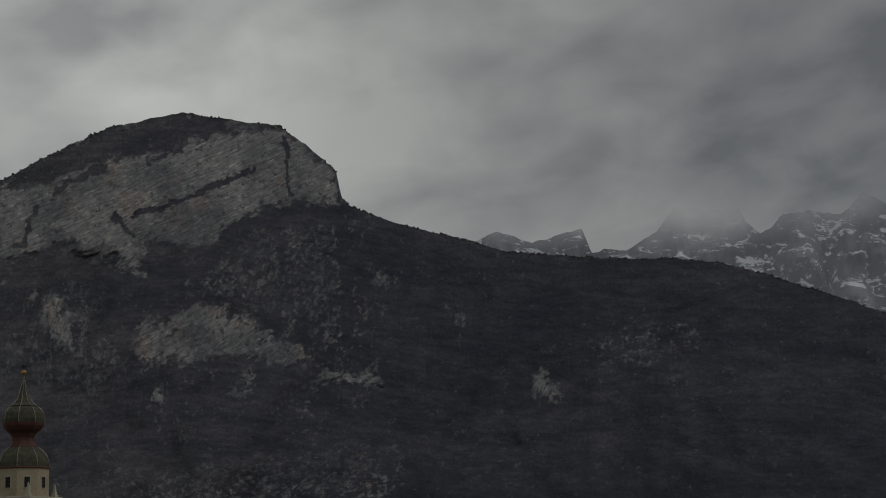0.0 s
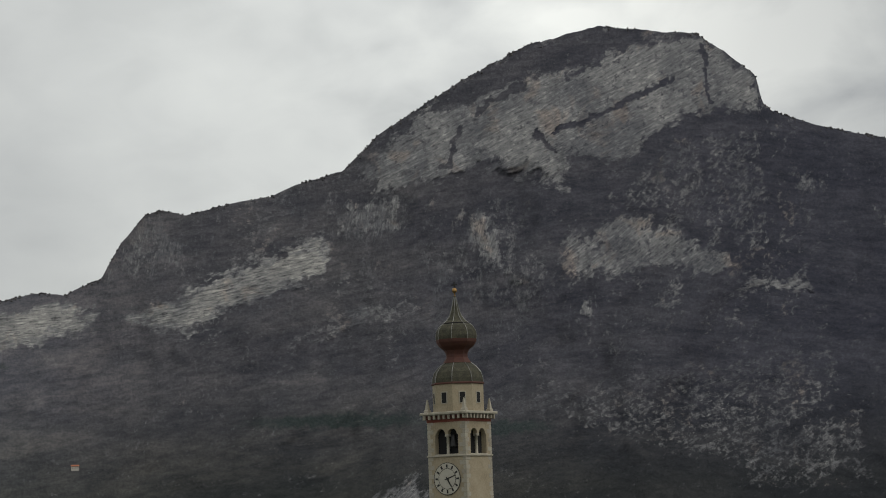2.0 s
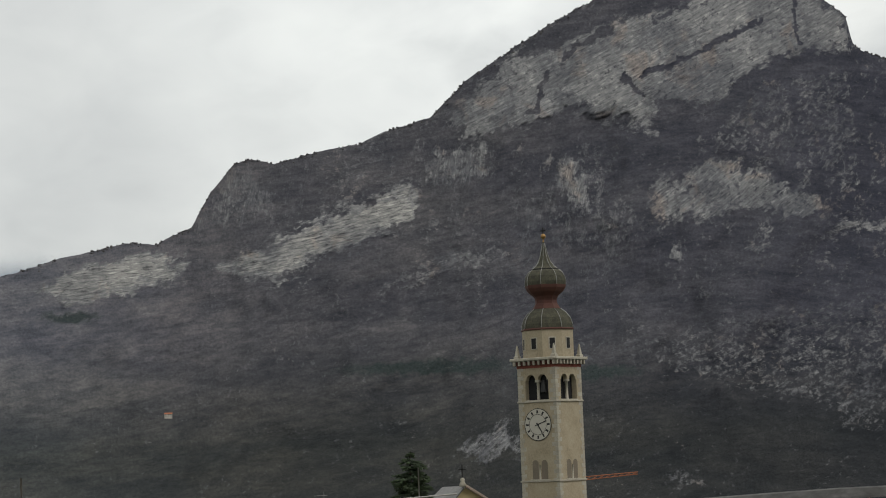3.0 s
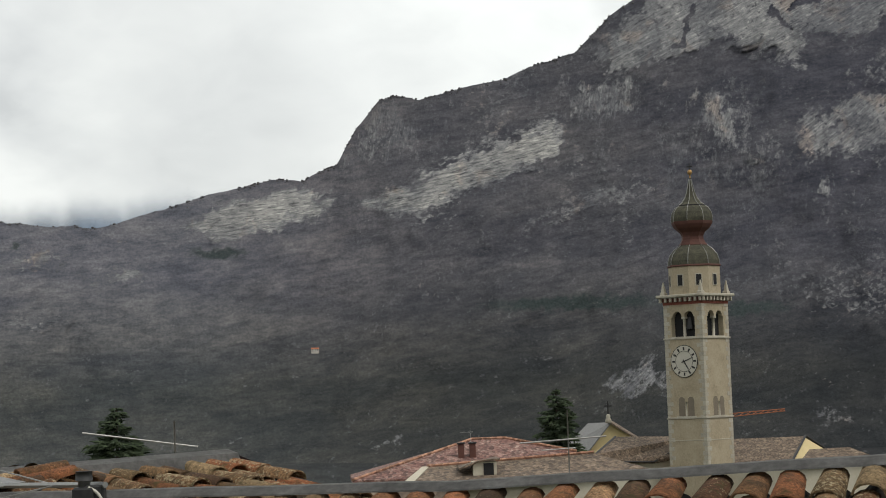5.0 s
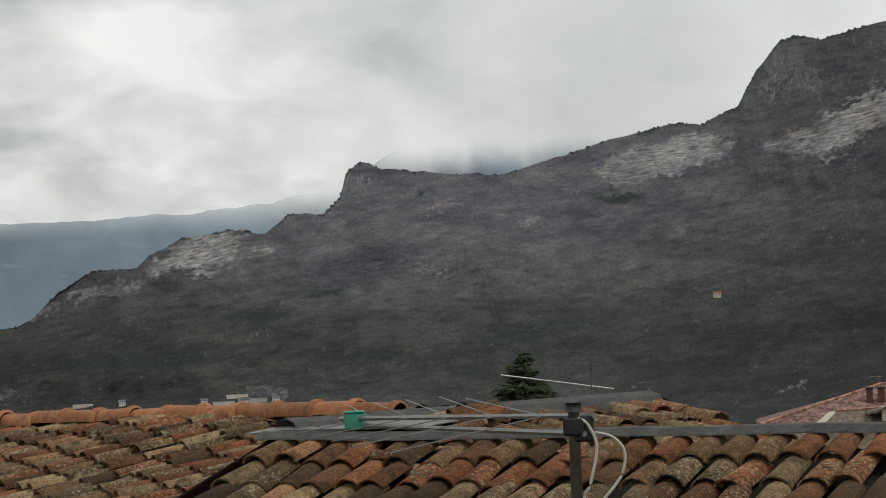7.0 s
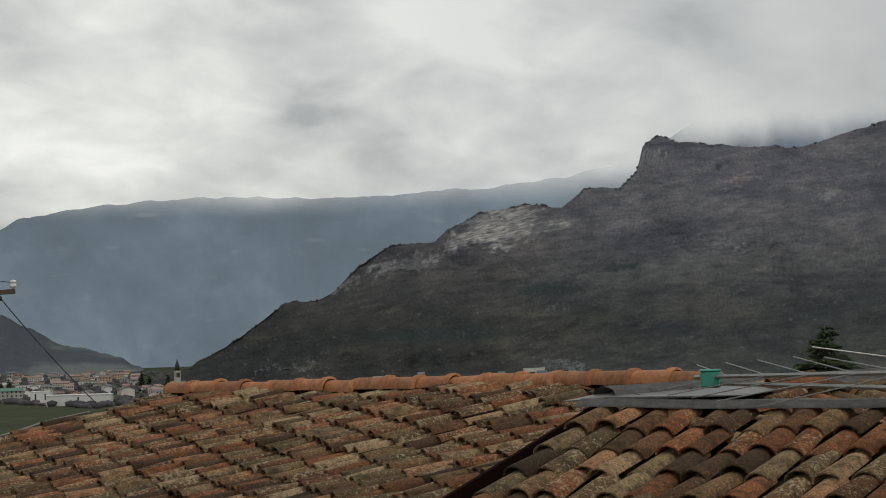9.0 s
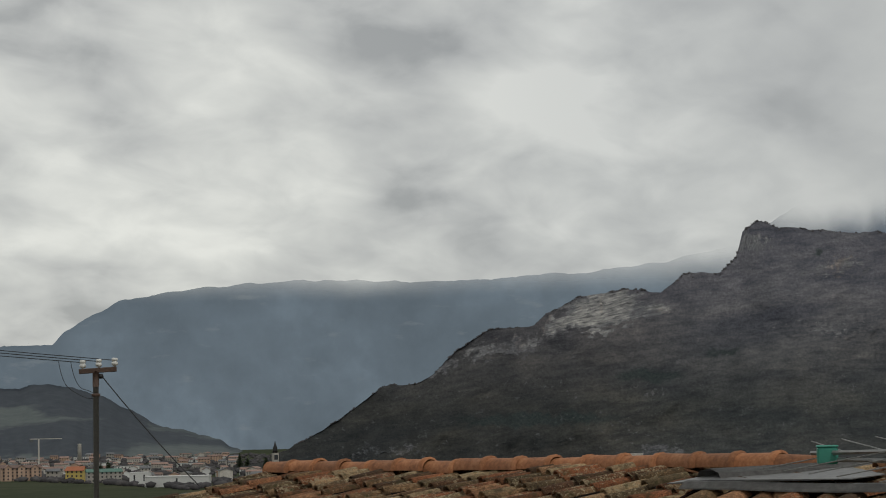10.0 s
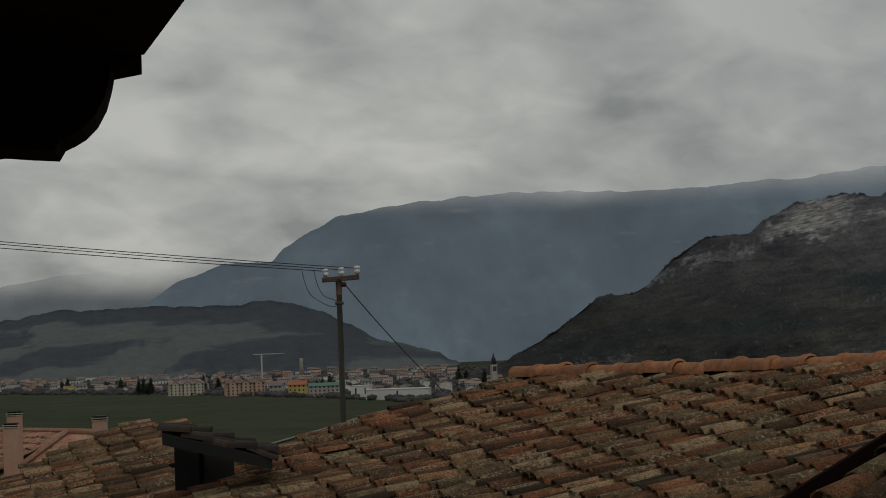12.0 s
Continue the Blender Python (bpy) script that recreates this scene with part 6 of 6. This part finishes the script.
def make_town():
    rnd = random.Random(12)
    kinds = [
        town_house("house", "cream house with terracotta roof in the town", 11, 9, 6.5, M_TERRA, M_TOWNWALL),
        town_house("house", "white house with terracotta roof in the town", 13, 10, 7.5, M_TERRA, M_TOWNWHITE, cols=4),
        town_house("house", "grey plastered house with dark roof", 12, 10, 8, M_GREYROOF, M_TOWNWALL, cols=3),
        town_house("house", "pinkish house with terracotta roof", 15, 10, 9, M_TERRA, M_TOWNPINK, cols=4, floors=3),
        town_house("apartment_block", "pale apartment block with a low terracotta roof", 24, 12, 11, M_TERRA, M_TOWNWALL, cols=7, floors=4, rise=2.4, cat="building"),
        town_house("warehouse", "long white flat-roofed warehouse", 42, 18, 6.5, M_GREYROOF, M_TOWNWHITE, cols=9, floors=1, flat=True, cat="building"),
    ]
    special = [
        (town_house("apartment_block", "cream apartment block with three red gables", 31, 13, 10.5, M_TERRA, M_CREAM, cols=9, floors=4, gables=3, cat="building"), 32.47, 1900, 8),
        (town_house("apartment_block", "pink and cream apartment block with red gables", 33, 13, 11, M_TERRA, M_TOWNPINK, cols=9, floors=4, gables=3, cat="building"), 30.9, 1800, 8),
        (town_house("house", "bright yellow house with an orange roof", 14, 12, 9.5, M_ORANGEROOF, M_TOWNYELLOW, cols=4, floors=3, rise=3), 29.45, 1690, -12),
        (town_house("apartment_block", "apartment block with balconies and green sheet roof", 27, 12, 8.5, M_GREENROOF, M_TOWNWALL, cols=8, floors=3, cat="building"), 28.72, 1660, 5),
        (town_house("warehouse", "long white warehouse at the edge of the meadow", 44, 20, 7, M_TOWNWHITE, M_TOWNWHITE, cols=1, floors=1, flat=True, cat="building"), 26.75, 1480, -6),
        (town_house("warehouse", "white hall beside the warehouse", 14, 16, 9, M_TOWNWHITE, M_TOWNWHITE, cols=2, floors=1, flat=True, cat="building"), 27.75, 1540, -6),
        (town_house("shed", "pale yellow long shed by the meadow", 26, 10, 6, M_TOWNWALL, M_TOWNYELLOW, cols=1, floors=1, flat=True, cat="building"), 35.4, 2380, 4),
    ]
    for ob, az, r, yaw in special:
        ob.matrix_basis = town_place(az, r, yaw)
    taken = [(az, r) for _, az, r, _ in special]
    placed = 0
    used = set()
    while placed < 330:
        az = rnd.uniform(22.6, 39.5)
        front = 1440 + max(0, az - 26.5) * 88
        far = rnd.random() ** 1.5
        r = front + 60 + far * (3350 - front)
        if az < 25.2 and r > 2000 or (az < 24.0 and r > 1750):
            continue
        if any(abs(az - a) * r / 57 < 20 and abs(r - q) < 55 for a, q in taken):
            continue
        k = rnd.choices(range(6), (5, 8, 5, 3, 2.5, 1.5))[0]
        m = town_place(az, r, rnd.choice((0, 0, 90, 15, -20, 75)) + rnd.uniform(-8, 8)) @ Matrix.Scale(rnd.uniform(0.65, 1.0), 4)
        if k not in used:
            kinds[k].matrix_basis = m
            used.add(k)
        else:
            copy_thing(kinds[k], m)
        taken.append((az, r))
        placed += 1
    for k in set(range(6)) - used:
        kinds[k].matrix_basis = town_place(25 + k, 1900, 0)
    # bell tower, chimney stack and crane of the town
    t = thing("bell_tower", "slim pale bell tower with dark cap in town", "tower", town_place(24.15, 1750, 20) @ Matrix.Diagonal((0.75, 0.75, 0.8, 1)))
    part("shaft", box(-3, 3, -3, 3, -3, 24), M_TOWNWALL, t)
    part("belfry", box(-2.2, 2.2, -3.1, 3.1, 17, 22), M_PANE, t)
    part("cap", lathe([(3.4, 24), (2.2, 27), (2.6, 29), (1.2, 32), (0.3, 36)], 8), M_IRON, t)
    t = thing("chimney_stack", "tall pale factory chimney in the far town", "chimney", town_place(29.35, 2900, 0))
    part("shaft", lathe([(3.0, -3), (2.6, 24), (2.6, 26)], 12), M_TOWNWALL, t)
    c = thing("tower_crane", "white tower crane among the town houses", "crane", town_place(30.42, 1950, 30))
    part("mast", box(-0.5, 0.5, -0.5, 0.5, -3, 34), M_TOWNWALL, c)
    part("jib", box(-9, 24, -0.25, 0.25, 34, 34.6), M_TOWNWALL, c)
    part("counterweight", box(-9, -6, -1, 1, 31.5, 34), M_GREYROOF, c)
    c = thing("tower_crane", "orange tower crane beyond the church", "crane", Matrix.Translation((63, 395, float(ground_height(np.array(400.0))))))
    part("mast", box(-0.5, 0.5, -0.5, 0.5, 0, 21), M_ORANGEROOF, c)
    for dz in (0.0, 0.75):
        part("chord", tube([(-3, 0.5, 19.0 + dz), (14.2, -2.3, 20.3 + dz * 0.5)], 0.09, 5), M_ORANGEROOF, c)
    for k in range(14):
        a, b = k / 14, (k + 1) / 14
        low, up = Vector((-3 + 17.2 * a, 0.5 - 2.8 * a, 19.0 + 1.3 * a)), Vector((-3 + 17.2 * b, 0.5 - 2.8 * b, 19.75 + 0.93 * b))
        part("lattice_bar", tube([low, up], 0.06, 4), M_ORANGEROOF, c)
    # dark conifers between the houses
    tree = conifer("conifer", "dark conifer standing among the town houses", Vector((0, 0, 0)), 12, 3.2, 31, "town conifers")
    spots = [(35.75, 2500), (35.6, 2520), (33.6, 2000), (33.5, 1990), (33.72, 2010), (33.4, 2015), (28.95, 1760), (28.8, 1750), (28.6, 1745), (34.6, 2300), (34.2, 2250), (25.1, 2050), (24.9, 2080), (24.4, 1900), (32.0, 2050), (31.6, 2200)]
    for i, (az, r) in enumerate(spots):
        m = town_place(az, r, i * 40) @ Matrix.Diagonal((1.5, 1.5, 1.0 + 0.2 * (i % 3), 1))
        if i == 0:
            tree.matrix_basis = m
        else:
            q = copy_thing(tree, m)
            q.matrix_basis = m
    # hedges, orchards and bare trees of the plain
    rng = np.random.default_rng(4)
    n = 4400
    az = rng.uniform(22, 40, n)
    front = 1400 + np.maximum(0, az - 26.5) * 88
    r = front - 20 + rng.random(n) ** 1.3 * (3500 - front)
    s = rng.uniform(0.8, 3.2, n)
    a = np.radians(az)
    mv = np.zeros((n, 4, 4))
    mv[:, 0, 0] = mv[:, 1, 1] = s * 1.3
    mv[:, 2, 2] = s
    mv[:, 0, 3], mv[:, 1, 3], mv[:, 2, 3], mv[:, 3, 3] = -r * np.sin(a), r * np.cos(a), ground_height(r) + s * 0.5, 1
    vs, fs = crown_shape(3)
    thing("town_trees", "bare trees and hedges between the town houses", "trees", kind="stuff", data=many("town_trees", vs, fs, mv, M_BUSH))
    # pale farm road over the meadow
    pts = [polar(az, 0, r) for az, r in ((31.2, 760), (30.2, 830), (28.4, 1010), (27.6, 1150), (26.5, 1300))]
    bm = bmesh.new()
    prev = None
    for p, nx in zip(pts, pts[1:] + [pts[-1] * 2 - pts[-2]]):
        d = (nx - p).normalized()
        sd = Vector((-d.y, d.x, 0)) * 1.3
        z = float(ground_height(np.array(math.hypot(p.x, p.y)))) + 0.5
        cur = [bm.verts.new((p.x + q.x, p.y + q.y, z)) for q in (sd, -sd)]
        if prev:
            bm.faces.new((prev[0], prev[1], cur[1], cur[0]))
        prev = cur
    part("road", bm, M_ROAD, None)
    tagged(bpy.data.objects["road"], "pale farm road across the meadow", "road", kind="structure")


M_ROAD = surface("pale_gravel_road", [(0.11, 0.11, 0.095), (0.17, 0.165, 0.145)], 0.1, 0.9, fine=1.5)
make_town()


# ---- small houses and terraces on the foot of the mountain
def on_slope(az, el):
    j = int(np.argmin(np.abs(massif_az - az)))
    col = massif_xyz[:, j]
    e = np.degrees(np.arctan2(col[:, 2] - EYE, np.hypot(col[:, 0], col[:, 1])))
    return Vector(col[int(np.argmin(np.abs(e - el)))])


def make_slope_houses():
    kinds = [town_house("house", "lone house with red roof on the wooded slope", 13, 9, 5, M_ORANGEROOF, M_TOWNWALL),
             town_house("house", "small white house on the wooded slope", 10, 8, 5, M_GREYROOF, M_TOWNWHITE),
             town_house("greenhouse", "low pale greenhouse terrace at the mountain foot", 30, 9, 2.2, M_TOWNWALL, M_TOWNWALL, cols=0, floors=0, flat=True, cat="greenhouse")]
    spots = [(0, 1.44, 1.40), (2, 14.1, -0.98), (2, 14.5, -0.85), (2, 14.9, -1.02), (1, 14.3, -1.05), (1, 15.4, -1.0), (1, 13.5, -1.02), (2, 18.6, -0.95), (1, 17.6, -0.95), (0, 0, 0)]
    seen = set()
    for k, az, el in spots[:-1]:
        p = on_slope(az, el)
        m = Matrix.Translation(p + Vector((0, 0, 1.0))) @ Matrix.Rotation(radians(az), 4, "Z") @ Matrix.Scale(0.5 if el > 0 else 0.75, 4)
        if k in seen:
            copy_thing(kinds[k], m)
        else:
            kinds[k].matrix_basis = m
            seen.add(k)


make_slope_houses()
